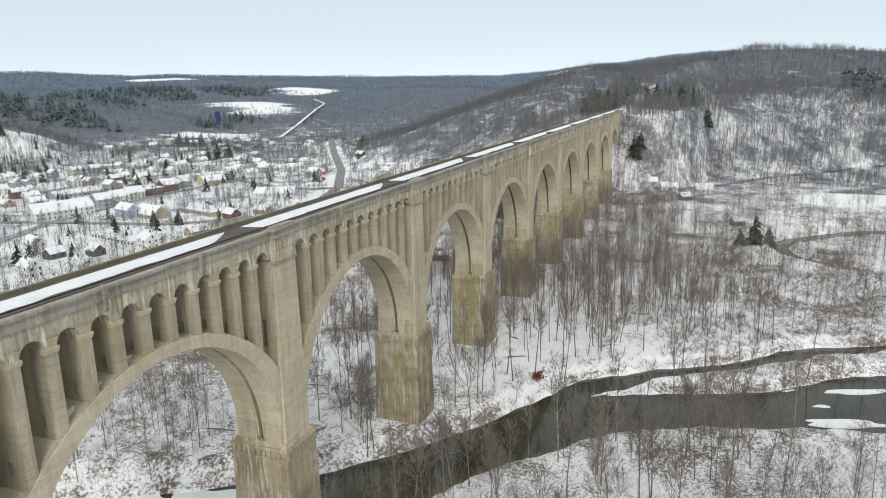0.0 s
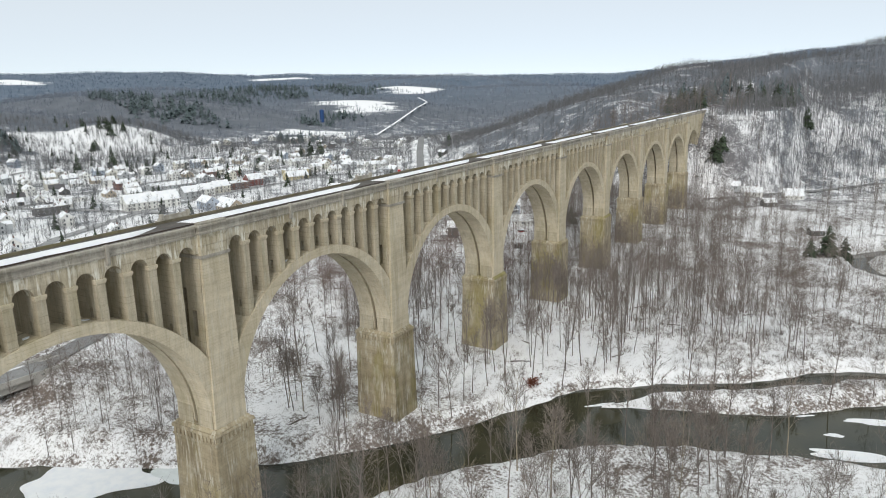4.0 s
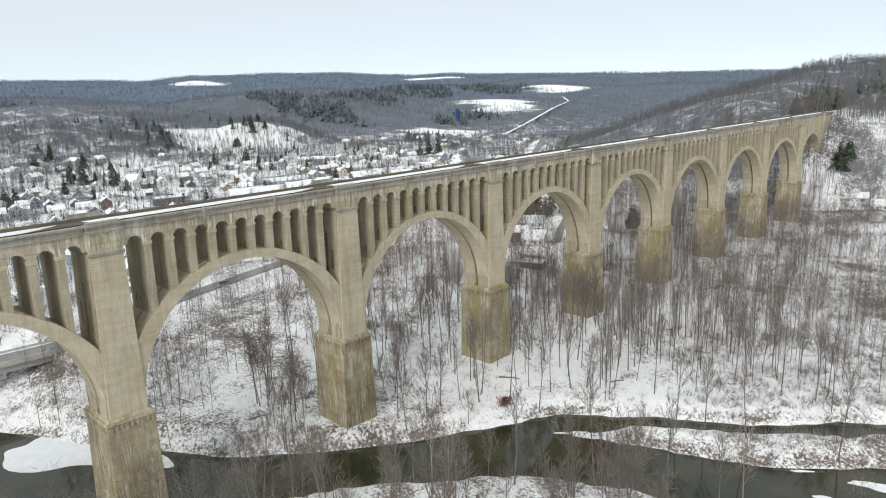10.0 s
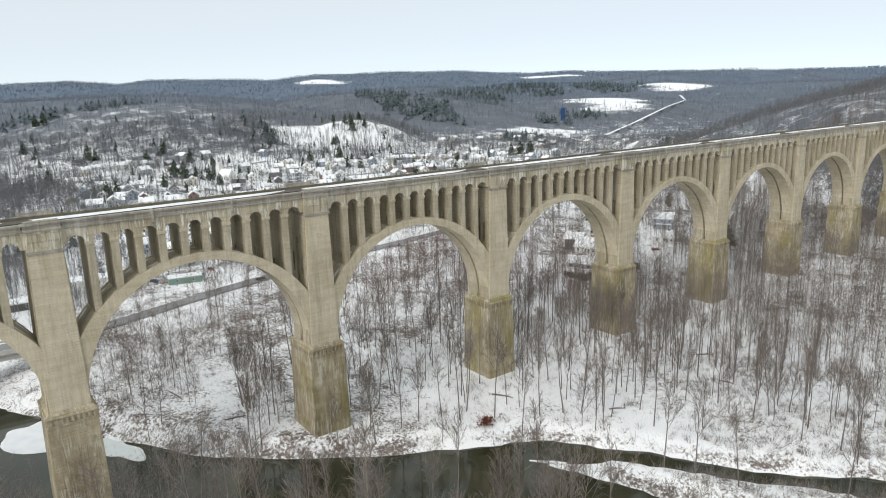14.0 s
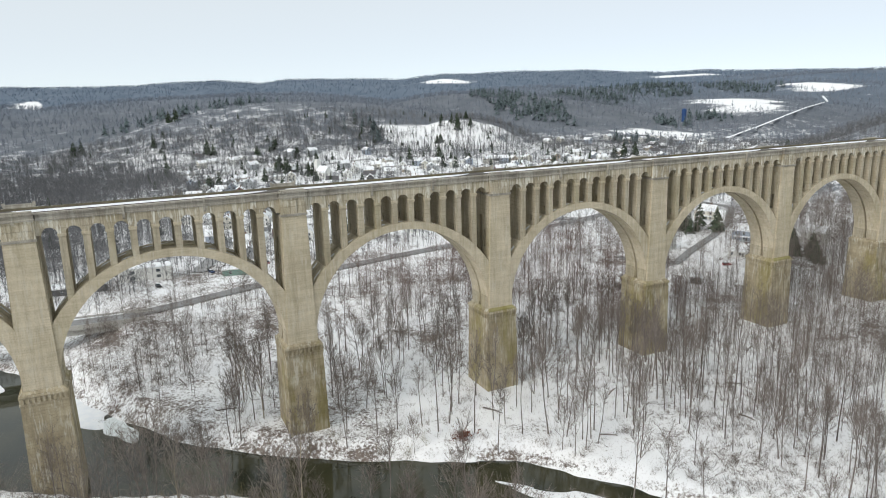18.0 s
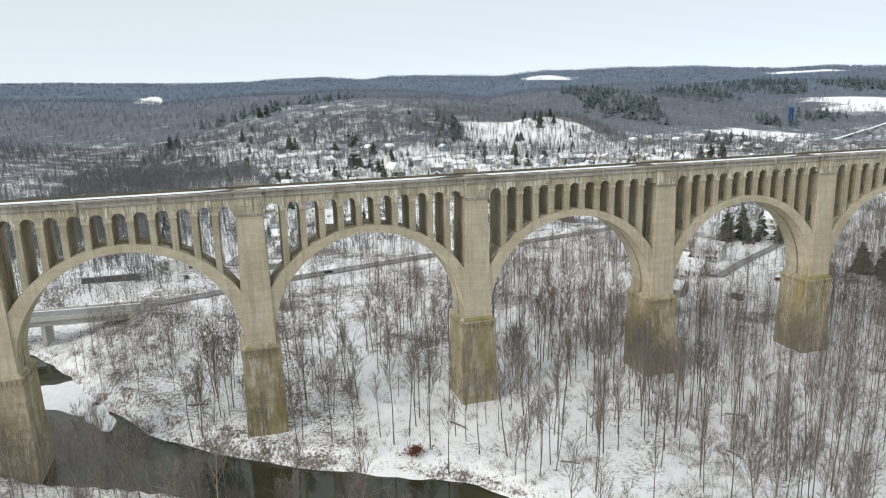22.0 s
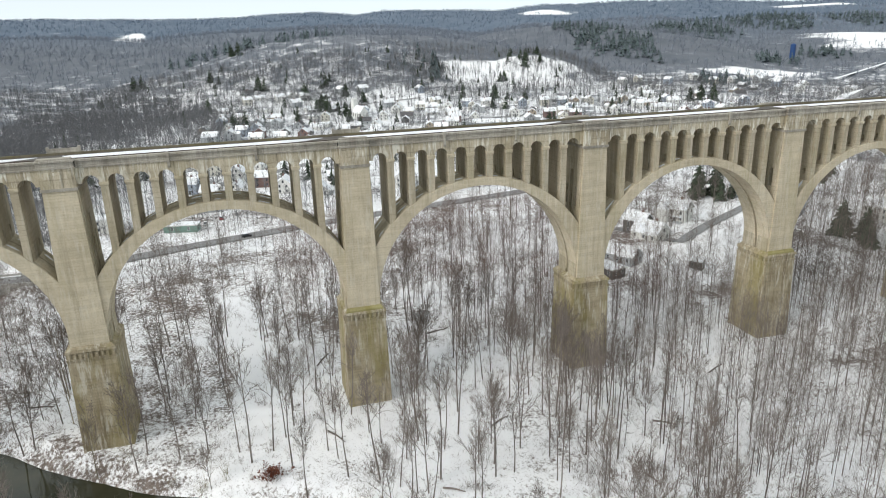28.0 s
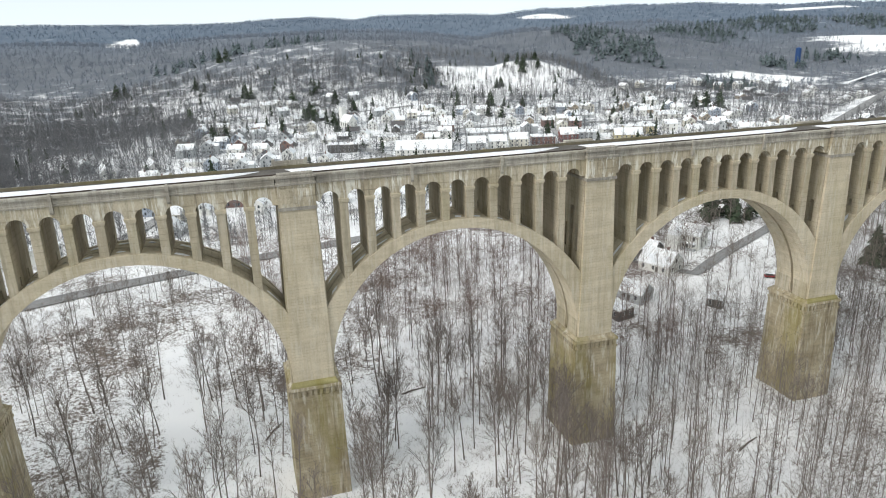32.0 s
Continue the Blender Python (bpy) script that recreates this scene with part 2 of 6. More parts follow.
BARK = bark("grey_bark", (0.125, 0.108, 0.098), (0.225, 0.195, 0.175))
BARK_PALE = bark("pale_sycamore_bark", (0.23, 0.195, 0.145), (0.37, 0.32, 0.25))
TWIG = bark("twigs", (0.158, 0.134, 0.118), (0.248, 0.212, 0.187), 0.25)
TWIG_OLIVE = bark("olive_twigs", (0.15, 0.13, 0.075), (0.24, 0.205, 0.12), 0.25)
TWIG_RED = bark("reddish_twigs", (0.155, 0.113, 0.099), (0.24, 0.178, 0.155), 0.25)
# bluish haze put into the colour of the woods, stronger with distance
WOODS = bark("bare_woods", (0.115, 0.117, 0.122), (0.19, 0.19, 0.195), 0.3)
FARWOODS = bark("hazed_bare_woods", (0.138, 0.157, 0.187), (0.2, 0.222, 0.258), 0.25)
RIDGEWOODS = bark("hazed_ridge_woods", (0.1, 0.138, 0.192), (0.14, 0.182, 0.24), 0.15)
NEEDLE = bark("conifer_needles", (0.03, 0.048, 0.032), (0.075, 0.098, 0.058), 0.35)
# far needles paler and bluer than the near ones: haze in the colour
FARNEEDLE = bark("hazed_conifers", (0.065, 0.09, 0.095), (0.115, 0.145, 0.145), 0.3)
RUST_LEAF = bark("rust_leaves", (0.16, 0.05, 0.03), (0.27, 0.10, 0.06), 0.3)

WALLS = [plain("siding_" + k, c, 0.07, 1.5, 0.8, relief=0.1) for k, c in (
    ("white", (0.74, 0.74, 0.71)), ("cream", (0.62, 0.6, 0.53)), ("grey", (0.42, 0.44, 0.45)), ("blue_grey", (0.38, 0.43, 0.5)),
    ("yellow", (0.55, 0.49, 0.31)), ("brick_red", (0.2, 0.125, 0.11)), ("tan", (0.42, 0.36, 0.28)), ("dark", (0.12, 0.115, 0.11)), ("red", (0.22, 0.09, 0.08)), ("green", (0.18, 0.28, 0.24)))]
WALL_NAMES = ["white", "cream", "grey", "blue-grey", "yellow", "red-brick", "tan", "dark", "red", "green"]
GLASS = plain("window_glass", (0.05, 0.06, 0.07), 0.2, 1, 0.12, relief=0)
TRIM = plain("white_trim", (0.7, 0.7, 0.68), 0.06, 3)
ROOFDARK = plain("dark_roof", (0.12, 0.115, 0.12), 0.2, 2)
BLUE = plain("blue_enamel", (0.03, 0.075, 0.2), 0.12, 1, 0.45)
GREENROOF = plain("green_metal", (0.03, 0.16, 0.12), 0.12, 1, 0.5)
REDPAINT = plain("red_paint", (0.5, 0.05, 0.05), 0.1, 2, 0.5)
CARS = [plain("car_" + k, c, 0.04, 2, 0.3, relief=0) for k, c in (("dark", (0.03, 0.03, 0.035)), ("red", (0.25, 0.03, 0.03)), ("silver", (0.4, 0.41, 0.42)), ("blue", (0.04, 0.07, 0.16)))]
TYRE = plain("tyre", (0.02, 0.02, 0.02), 0.1, 5)
POLE = plain("weathered_pole", (0.2, 0.165, 0.13), 0.2, 3)

# ---- mesh helpers ----
def fast_mesh(name, verts, faces, mat, smooth=False):
    """A mesh from arrays; all faces have the same number of corners."""
    verts, faces = np.asarray(verts, float), np.asarray(faces, np.int32)
    me = bpy.data.meshes.new(name)
    k = faces.shape[1]
    me.vertices.add(len(verts))
    me.vertices.foreach_set("co", verts.astype(np.float32).ravel())
    me.loops.add(faces.size)
    me.loops.foreach_set("vertex_index", faces.ravel())
    me.polygons.add(len(faces))
    me.polygons.foreach_set("loop_start", np.arange(0, faces.size, k, dtype=np.int32))
    me.update(calc_edges=True)
    me.polygons.foreach_set("use_smooth", np.full(len(faces), smooth))
    me.materials.append(mat)
    return me


def hang(ob, parent):
    if parent is not None:
        ob.parent = parent
    return ob


def part(name, bm, mat, parent=None, label="", smooth=False):
    me = bpy.data.meshes.new(name)
    bm.to_mesh(me)
    bm.free()
    me.materials.append(mat)
    if smooth:
        me.polygons.foreach_set("use_smooth", np.full(len(me.polygons), True))
    return tagged(hang(new(name, me), parent), label)


def mpart(name, me, parent=None, label="", at=(0, 0, 0), turn=0.0):
    ob = tagged(hang(new(name, me), parent), label)
    ob.location, ob.rotation_euler = at, (0, 0, turn)
    return ob


def thing(name, at=(0, 0, 0), turn=0.0, label="", category="", group="", kind=""):
    ob = new(name)
    ob.empty_display_size = 0.5
    ob.location, ob.rotation_euler = at, (0, 0, turn)
    return tagged(ob, label, category, group, kind)


def box(bm, x0, x1, y0, y1, z0, z1, top=0.0):
    """A block; top: how far its upper edges draw in."""
    v = [bm.verts.new(p) for p in ((x0, y0, z0), (x1, y0, z0), (x1, y1, z0), (x0, y1, z0),
                                   (x0 + top, y0 + top, z1), (x1 - top, y0 + top, z1), (x1 - top, y1 - top, z1), (x0 + top, y1 - top, z1))]
    for f in ((3, 2, 1, 0), (4, 5, 6, 7), (0, 1, 5, 4), (1, 2, 6, 5), (2, 3, 7, 6), (3, 0, 4, 7)):
        bm.faces.new([v[i] for i in f])


def frustum(bm, xc, hx0, hx1, hy0, hy1, z0, z1):
    v = [bm.verts.new((xc + sx * hx, sy * hy, z)) for hx, hy, z in ((hx0, hy0, z0), (hx1, hy1, z1)) for sx, sy in ((-1, -1), (1, -1), (1, 1), (-1, 1))]
    for f in ((3, 2, 1, 0), (4, 5, 6, 7), (0, 1, 5, 4), (1, 2, 6, 5), (2, 3, 7, 6), (3, 0, 4, 7)):
        bm.faces.new([v[i] for i in f])


def block(name, mat, parent, *sizes, label="", bevel=0.0, top=0.0):
    bm = bmesh.new()
    for s in sizes:
        box(bm, *s, top=top)
    if bevel:
        bmesh.ops.bevel(bm, geom=bm.edges[:], offset=bevel, segments=1, affect="EDGES")
    return part(name, bm, mat, parent, label)


def sticks(p0, p1, r0, r1, sides=3):
    """Tapered prisms from p0 to p1: arrays of corners and of quads."""
    p0, p1 = np.asarray(p0, float), np.asarray(p1, float)
    r0, r1 = np.broadcast_to(r0, len(p0)), np.broadcast_to(r1, len(p0))
    d = p1 - p0
    d /= np.linalg.norm(d, axis=1, keepdims=True) + 1e-9
    ref = np.where(np.abs(d[:, 2:3]) > 0.9, [[1.0, 0, 0]], [[0, 0, 1.0]])
    u = np.cross(d, ref)
    u /= np.linalg.norm(u, axis=1, keepdims=True) + 1e-9
    w = np.cross(d, u)
    a = np.arange(sides) * 2 * np.pi / sides
    ring = np.cos(a)[None, :, None] * u[:, None] + np.sin(a)[None, :, None] * w[:, None]
    v = np.concatenate([p0[:, None] + ring * r0[:, None, None], p1[:, None] + ring * r1[:, None, None]], 1)
    base = (np.arange(len(p0)) * 2 * sides)[:, None]
    i = np.arange(sides)
    f = np.stack([base + i, base + (i + 1) % sides, base + sides + (i + 1) % sides, base + sides + i], -1)
    return v.reshape(-1, 3), f.reshape(-1, 4)


class ValueNoise:
    def __init__(self, seed):
        self.table = np.random.RandomState(seed).rand(256, 256)

    def one(self, x, y):
        xi, yi = np.floor(x).astype(int), np.floor(y).astype(int)
        fx, fy = x - xi, y - yi
        fx, fy = fx * fx * (3 - 2 * fx), fy * fy * (3 - 2 * fy)
        t = self.table
        a, b = t[xi & 255, yi & 255], t[(xi + 1) & 255, yi & 255]
        c, d = t[xi & 255, (yi + 1) & 255], t[(xi + 1) & 255, (yi + 1) & 255]
        return a + (b - a) * fx + (c - a) * fy + (a - b - c + d) * fx * fy

    def __call__(self, x, y, size, octaves=3):
        out, amp, tot = 0.0, 1.0, 0.0
        for o in range(octaves):
            out, tot = out + amp * self.one(x / size * 2**o + 17.3 * o, y / size * 2**o + 9.1 * o), tot + amp
            amp *= 0.5
        return out / tot


N1, N2, N3 = ValueNoise(1), ValueNoise(2), ValueNoise(3)


def step(a, b, x):
    t = np.clip((x - a) / (b - a), 0, 1)
    return t * t * (3 - 2 * t)


def along(line, x, y):
    """Distance to a polyline, and the values (third column on) of the line there."""
    best = np.full(np.shape(x), 1e9)
    vals = [np.zeros(np.shape(x)) for _ in line[0][2:]]
    for a, b in zip(line, line[1:]):
        dx, dy = b[0] - a[0], b[1] - a[1]
        s = np.clip(((x - a[0]) * dx + (y - a[1]) * dy) / (dx * dx + dy * dy), 0, 1)
        d = np.hypot(x - a[0] - s * dx, y - a[1] - s * dy)
        near = d < best
        best = np.where(near, d, best)
        for i in range(len(vals)):
            vals[i] = np.where(near, a[2 + i] + s * (b[2 + i] - a[2 + i]), vals[i])
    return best, vals

# ---- the land: valley floor, river, hills ----
RIVER = [(420, 300, 24), (200, 262, 24), (110, 243, 23), (60, 230, 22), (24, 214, 12), (-4, 205, 12), (-22, 196, 13), (-38, 184, 13.5), (-54, 161, 10.5), (-64, 147, 11.5), (-79, 124, 16), (-102, 102, 22), (-140, 84, 20), (-185, 58, 17), (-260, 30, 15), (-500, -60, 15), (-1200, -300, 15)]
CHANNEL = [(75, 284, 4), (60, 277, 4), (38, 267, 4.5), (12, 244, 4), (-12, 230, 4.5), (-30, 213, 6), (-41, 195, 6), (-50, 180, 3)]
CREEK = [(260, 560, 6), (150, 520, 10), (107, 500, 11), (62, 468, 10), (40, 446, 7), (48, 416, 4), (68, 396, 4), (130, 372, 4)]
HIGHWAY = [(-150, -300, 14), (-190, 0, 13.5), (-185, 80, 13.5), (-182, 123, 13.2), (-193, 150, 12.6), (-205, 178, 12.2), (-219, 218, 11.5), (-232, 262, 11), (-246, 335, 11), (-262, 405, 11), (-298, 521, 12), (-350, 620, 14), (-430, 745, 18), (-500, 860, 24)]
LANE = [(-176, 366, 8.5), (-160, 372, 8.7), (-148, 380, 9), (-162, 404, 10), (-180, 438, 10.5), (-205, 478, 11), (-240, 520, 11.5), (-298, 521, 12)]
HILLROAD = [(-652, 960, 17), (-715, 1110, 28), (-768, 1240, 40), (-810, 1335, 47), (-885, 1500, 54), (-1000, 1640, 62)]
FOOTROAD = [(-60, 560, 9), (-20, 612, 8), (8, 640, 7.5), (51, 698, 8), (98, 736, 10), (158, 772, 14), (260, 810, 20)]
RAILWAY = [(-77, 618, 72), (-77, 650, 72), (-70, 700, 73), (-50, 800, 74), (-10, 950, 76)]

RING_AZ = [-180, -130, -60, -30, -14, -10, -6, -2, 2, 5, 8, 11, 14, 18, 22, 28, 34, 40, 44, 47, 50, 53, 58, 62, 65, 68.5, 72, 75, 77.5, 79.5, 83, 86, 88.5, 92, 98, 106, 125, 150, 180]
RING_EL = [1.0, 1.3, 1.5, 1.4, 1.5, 1.6, 1.9, 2.05, 2.05, 1.75, 1.35, 1.05, 0.72, 0.38, 0.45, 0.5, 0.68, 0.78, 0.92, 0.82, 0.98, 1.18, 1.3, 1.22, 1.12, 0.78, 0.95, 1.03, 1.03, 0.74, 1.14, 1.05, 0.8, 0.85, 0.85, 1.1, 1.2, 1.0, 1.0]


def hills(x, y):
    """Height above the valley floor."""
    dx, dy = x - 50, y - 180
    r = np.hypot(dx, dy)
    az = np.degrees(np.arctan2(-dx, dy))
    # far ridges all round
    el = np.interp(az, RING_AZ, RING_EL)
    peak = 88 + 3500 * np.tan(np.radians(el))
    ring = step(2000, 3500, r) * peak * (1 - 0.35 * step(3700, 4700, r))
    h = ring
    # north hill that the bridge runs into, and its western spur
    foot = np.interp(x, [-900, -480, -371, -277, -200, -110, -77, -44, -20, 0, 100, 300, 900], [1300, 800, 620, 590, 578, 560, 556, 564, 602, 655, 715, 760, 640])
    wide = np.interp(x, [-900, -480, -371, -277, -200, -110, -77, -44, -20, 0, 300], [300, 220, 150, 160, 140, 70, 54, 58, 86, 180, 260])
    first = np.interp(x, [-900, -480, -371, -336, -277, -216, -156, -110, -77, -40, 0, 100, 300, 600, 1200], [0, 8, 20, 32, 52, 68, 76, 68, 66, 64, 66, 78, 76, 80, 80])
    second = np.interp(x, [-700, -400, -150, 0, 50, 100, 160, 215, 300, 500, 1000], [0, 6, 26, 48, 54, 48, 51, 46, 38, 40, 60])
    north = first * step(0, 1, (y - foot) / wide) + second * step(40, 360, y - foot - wide * 0.6)
    north = north * (1 - 0.6 * step(1500, 2300, y))
    h = np.maximum(h, north)
    # western hills beyond the town
    for cx, cy, sx, sy, turn, top in ((-1120, 430, 200, 260, 0.0, 72), (-900, 640, 90, 80, 0.0, 42), (-1300, 900, 300, 260, 0.0, 75), (-1080, 1420, 260, 220, 0.0, 50), (-1200, 1900, 300, 260, 0.0, 82), (-1420, 2400, 420, 320, 0.5, 114),
                                      (-1350, 100, 280, 320, 0.0, 42), (-1750, 400, 420, 480, 0.2, 84), (-1900, -350, 600, 420, 0.3, 80), (-1650, 1250, 380, 350, 0.0, 82), (-1550, 1700, 400, 360, 0.6, 88),
                                      (-900, 2150, 420, 380, 0.0, 76), (-300, 2100, 500, 420, 0.0, 76), (-900, -500, 420, 300, 0.2, 60), (950, 200, 320, 700, 0.0, 90), (200, -700, 700, 380, 0.0, 80)):
        c, s = math.cos(turn), math.sin(turn)
        u, v = ((x - cx) * c + (y - cy) * s) / sx, ((y - cy) * c - (x - cx) * s) / sy
        h = np.maximum(h, top * np.exp(-0.5 * (u * u + v * v) ** 1.25))
    return h


def land(x, y):
    """The height of the ground."""
    x, y = np.asarray(x, float), np.asarray(y, float)
    h = hills(x, y)
    floor = 2.8 + 7.2 * step(95, 205, -x) + 1.5 * step(300, 700, -x) + 3.0 * step(330, 560, y) * step(-120, 60, x)
    rough = (N1(x, y, 60, 4) - 0.5) * 3.0 + (N2(x, y, 9, 3) - 0.5) * 0.9
    rough = rough + (N3(x, y, 260, 4) - 0.5) * np.minimum(h * 0.22, 20)
    z = floor + h + rough * (0.35 + 0.65 * step(0, 20, h))
    for line, width in ((HIGHWAY, 9.0), (LANE, 5.0), (RAILWAY, 8.0), (HILLROAD, 7.0), (FOOTROAD, 4.5)):
        d, (lz,) = along(line, x, y)
        hold = step(112, 124, y) + (1 - step(-10, 0, y)) if line is HIGHWAY else 1.0   # a bridge carries it over the river
        z = z + (lz - 0.25 - z) * (1 - step(width, width * (1.6 if line is RAILWAY else 2.8), d)) * hold
    bank = step(-230, -214, x) * (1 - step(-140, -118, x)) * (1 - step(121, 127, y))
    z = z + np.minimum(0, 1.5 + np.clip(y - 98, 0, 60) * 0.36 - z) * bank
    for line in (RIVER, CHANNEL, CREEK):
        d, (w,) = along(line, x, y)
        w = w + (N2(x, y, 18, 2) - 0.5) * 4 + (N3(x, y, 6, 2) - 0.5) * 2.4
        e = d - w
        z = np.where(e < 7, np.minimum(z, -1.0 + (e + 2.0) * 0.55 + np.maximum(0, e - 1.5) ** 2 * 0.18), z)
    return z


def shore(x, y):
    """Metres from the nearest water's edge; negative in the water."""
    best = np.full(np.shape(np.asarray(x, float)), 1e9)
    for line in (RIVER, CHANNEL, CREEK):
        d, (w,) = along(line, np.asarray(x, float), np.asarray(y, float))
        best = np.minimum(best, d - w)
    return best


FIELDS = [(-840, 565, 95, 68, 1.6), (-715, 395, 58, 45, 0.9), (-1010, 1375, 165, 66, -0.55), (-1120, 1800, 110, 60, -0.2), (-2633, -111, 130, 50, 0.0), (-2720, 1490, 105, 50, 0.6), (-2176, 2347, 120, 55, 0.7), (-630, 3279, 80, 80, 0.0),
          (-765, 930, 60, 26, 0.9), (112, 598, 45, 26, 0.3), (66, 352, 30, 13, 0.3), (150, 360, 70, 26, 0.2), (-575, 700, 60, 30, 0.8)]


def open_field(x, y):
    """1 in the open snow fields of the hillsides, 0 in the woods."""
    f = np.zeros(np.shape(x))
    for cx, cy, a, b, turn in FIELDS:
        c, s = math.cos(turn), math.sin(turn)
        u, v = ((x - cx) * c + (y - cy) * s) / a, ((y - cy) * c - (x - cx) * s) / b
        f = np.maximum(f, 1 - step(0.8, 1.05, np.hypot(u, v) + (N1(x, y, 40, 3) - 0.5) * 0.9))
    return f


def spaced(fine0, fine1, pitch, far0, far1, grow=1.07):
    a = list(np.arange(fine0, fine1 + pitch, pitch))
    s = pitch
    while a[-1] < far1:
        s = min(s * grow, 60)
        a.append(a[-1] + s)
    s = pitch
    while a[0] > far0:
        s = min(s * grow, 60)
        a.insert(0, a[0] - s)
    return np.array(a)


GX, GY = spaced(-230, 110, 2.6, -4600, 4600), spaced(60, 420, 2.6, -4600, 4600)
gx, gy = np.meshgrid(GX, GY, indexing="ij")
gz = land(gx, gy)
_i = np.arange(len(GX) * len(GY)).reshape(len(GX), len(GY))
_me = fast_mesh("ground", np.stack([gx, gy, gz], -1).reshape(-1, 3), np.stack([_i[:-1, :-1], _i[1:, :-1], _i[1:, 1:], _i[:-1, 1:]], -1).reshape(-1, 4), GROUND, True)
snowy = 1 - step(0.7, 1.2, np.hypot((gx + 960) / 150, (gy - 310) / 230))
wooded = np.clip(0.6 + 0.26 * step(2, 28, hills(gx, gy)) + 0.25 * step(700, 1500, np.hypot(gx, gy)) - 0.12 * snowy, 0, 1.0)
face = step(-112, -88, gx) * step(535, 565, gy) * (1 - step(66, 82, hills(gx, gy) + (N1(gx, gy, 60, 3) - 0.5) * 24)) * (1 - step(900, 1100, gy))
wooded = wooded * (1 - face) + 0.7 * face
litter = wooded * (1 - open_field(gx, gy))
litter = np.where((gx < -300) & (gx > -1000), np.maximum(litter, 0.78 * (1 - step(50, 230, gy + 0.12 * (gx + 450) + (N1(gx, gy, 70, 3) - 0.5) * 200))), litter)
litter = litter + 0.03 * step(-50, 0, gx) * step(200, 240, gy) * (1 - step(500, 560, gy))
litter = litter - 0.14 * step(-125, -100, gx) * (1 - step(0, 40, gx)) * step(195, 215, gy) * (1 - step(330, 380, gy))
sh = shore(gx, gy)
litter = np.maximum(litter, 0.7 * (1 - step(0.5, 5, np.abs(sh - 1.0))))
litter = np.maximum(litter, 0.6 * (1 - step(0.0, 1.0, np.hypot((gx - 20) / 55, (gy - 236 - 0.35 * (gx - 20)) / 14))))
litter = np.maximum(litter, 0.62 * (1 - step(0.7, 1.1, np.hypot((gx - 30) / 60, (gy - 178) / 22))))
litter = litter * (1 - 0.9 * (1 - step(2.0, 6.0, along([(-66, 203), (-85, 204), (-97, 204), (-126, 202), (-147, 200)], gx, gy)[0])))
litter = np.maximum(litter, 0.66 * (1 - step(0.6, 1.1, N1(gx, gy, 12, 2) - 0.5 + np.hypot((gx + 168) / 26, (gy - 128) / 30))))
_a = _me.attributes.new("litter", "FLOAT", "POINT")
_a.data.foreach_set("value", litter.astype(np.float32).ravel())
# masks for the painted haze, rising with distance from the valley
hill_haze = step(260, 560, np.hypot(gx - 50, gy - 180))
_a = _me.attributes.new("hill_haze", "FLOAT", "POINT")
_a.data.foreach_set("value", hill_haze.astype(np.float32).ravel())
_a = _me.attributes.new("ridge_haze", "FLOAT", "POINT")
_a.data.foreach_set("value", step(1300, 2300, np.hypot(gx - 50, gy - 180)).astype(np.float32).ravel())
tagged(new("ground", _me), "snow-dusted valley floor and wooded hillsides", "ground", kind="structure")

# water surface
def ribbon(line, z, extra, name):
    pts = []
    for a, b in zip(line, line[1:]):
        n = max(2, int(math.dist(a[:2], b[:2]) / 8))
        pts += [tuple(a[i] + (b[i] - a[i]) * k / n for i in range(len(a))) for k in range(n)]
    pts.append(line[-1])
    v = []
    for i, p in enumerate(pts):
        q, o = pts[min(i + 1, len(pts) - 1)], pts[max(i - 1, 0)]
        t = Vector((q[0] - o[0], q[1] - o[1])).normalized()
        for s in (-1, 1):
            w = s * (extra(p) if callable(extra) else extra)
            v.append((p[0] - t.y * w, p[1] + t.x * w, z(p) if callable(z) else z))
    f = [(2 * i, 2 * i + 2, 2 * i + 3, 2 * i + 1) for i in range(len(pts) - 1)]
    return v, f


bm = bmesh.new()
bm.faces.new([bm.verts.new(p) for p in ((-700, -140, 0.0), (420, 60, 0.0), (420, 330, 0.0), (-700, 330, 0.0))])
tagged(part("river", bm, WATER), "dark slow river water between snowy banks", "river", kind="structure")
_v, _f = ribbon(CREEK, 0.02, lambda p: p[2] + 5, "creek")
tagged(new("creek", fast_mesh("creek", _v, _f, WATER)), "narrow dark creek winding past fields", "creek", kind="structure")


def slab(name, cx, cy, a, b, turn, z, thick, mat, seed, label, category, rag=0.6):
    """A ragged flat sheet of ice or snow."""
    bm, rs = bmesh.new(), np.random.RandomState(seed)
    k = 40
    ph = rs.rand(6) * 6.28
    top = []
    for i in range(k):
        t = 2 * math.pi * i / k
        q = 1 + rag * sum(math.sin(t * m + ph[m]) / m for m in range(2, 6)) * 0.6
        x, y = a * q * math.cos(t), b * q * math.sin(t)
        top.append(bm.verts.new((cx + x * math.cos(turn) - y * math.sin(turn), cy + x * math.sin(turn) + y * math.cos(turn), z + thick)))
    face = bm.faces.new(top)
    low = [bm.verts.new((v.co.x * 1.0, v.co.y, z)) for v in top]
    for i in range(k):
        bm.faces.new((top[i - 1], low[i - 1], low[i], top[i]))
    return tagged(part(name, bm, mat), label, category)


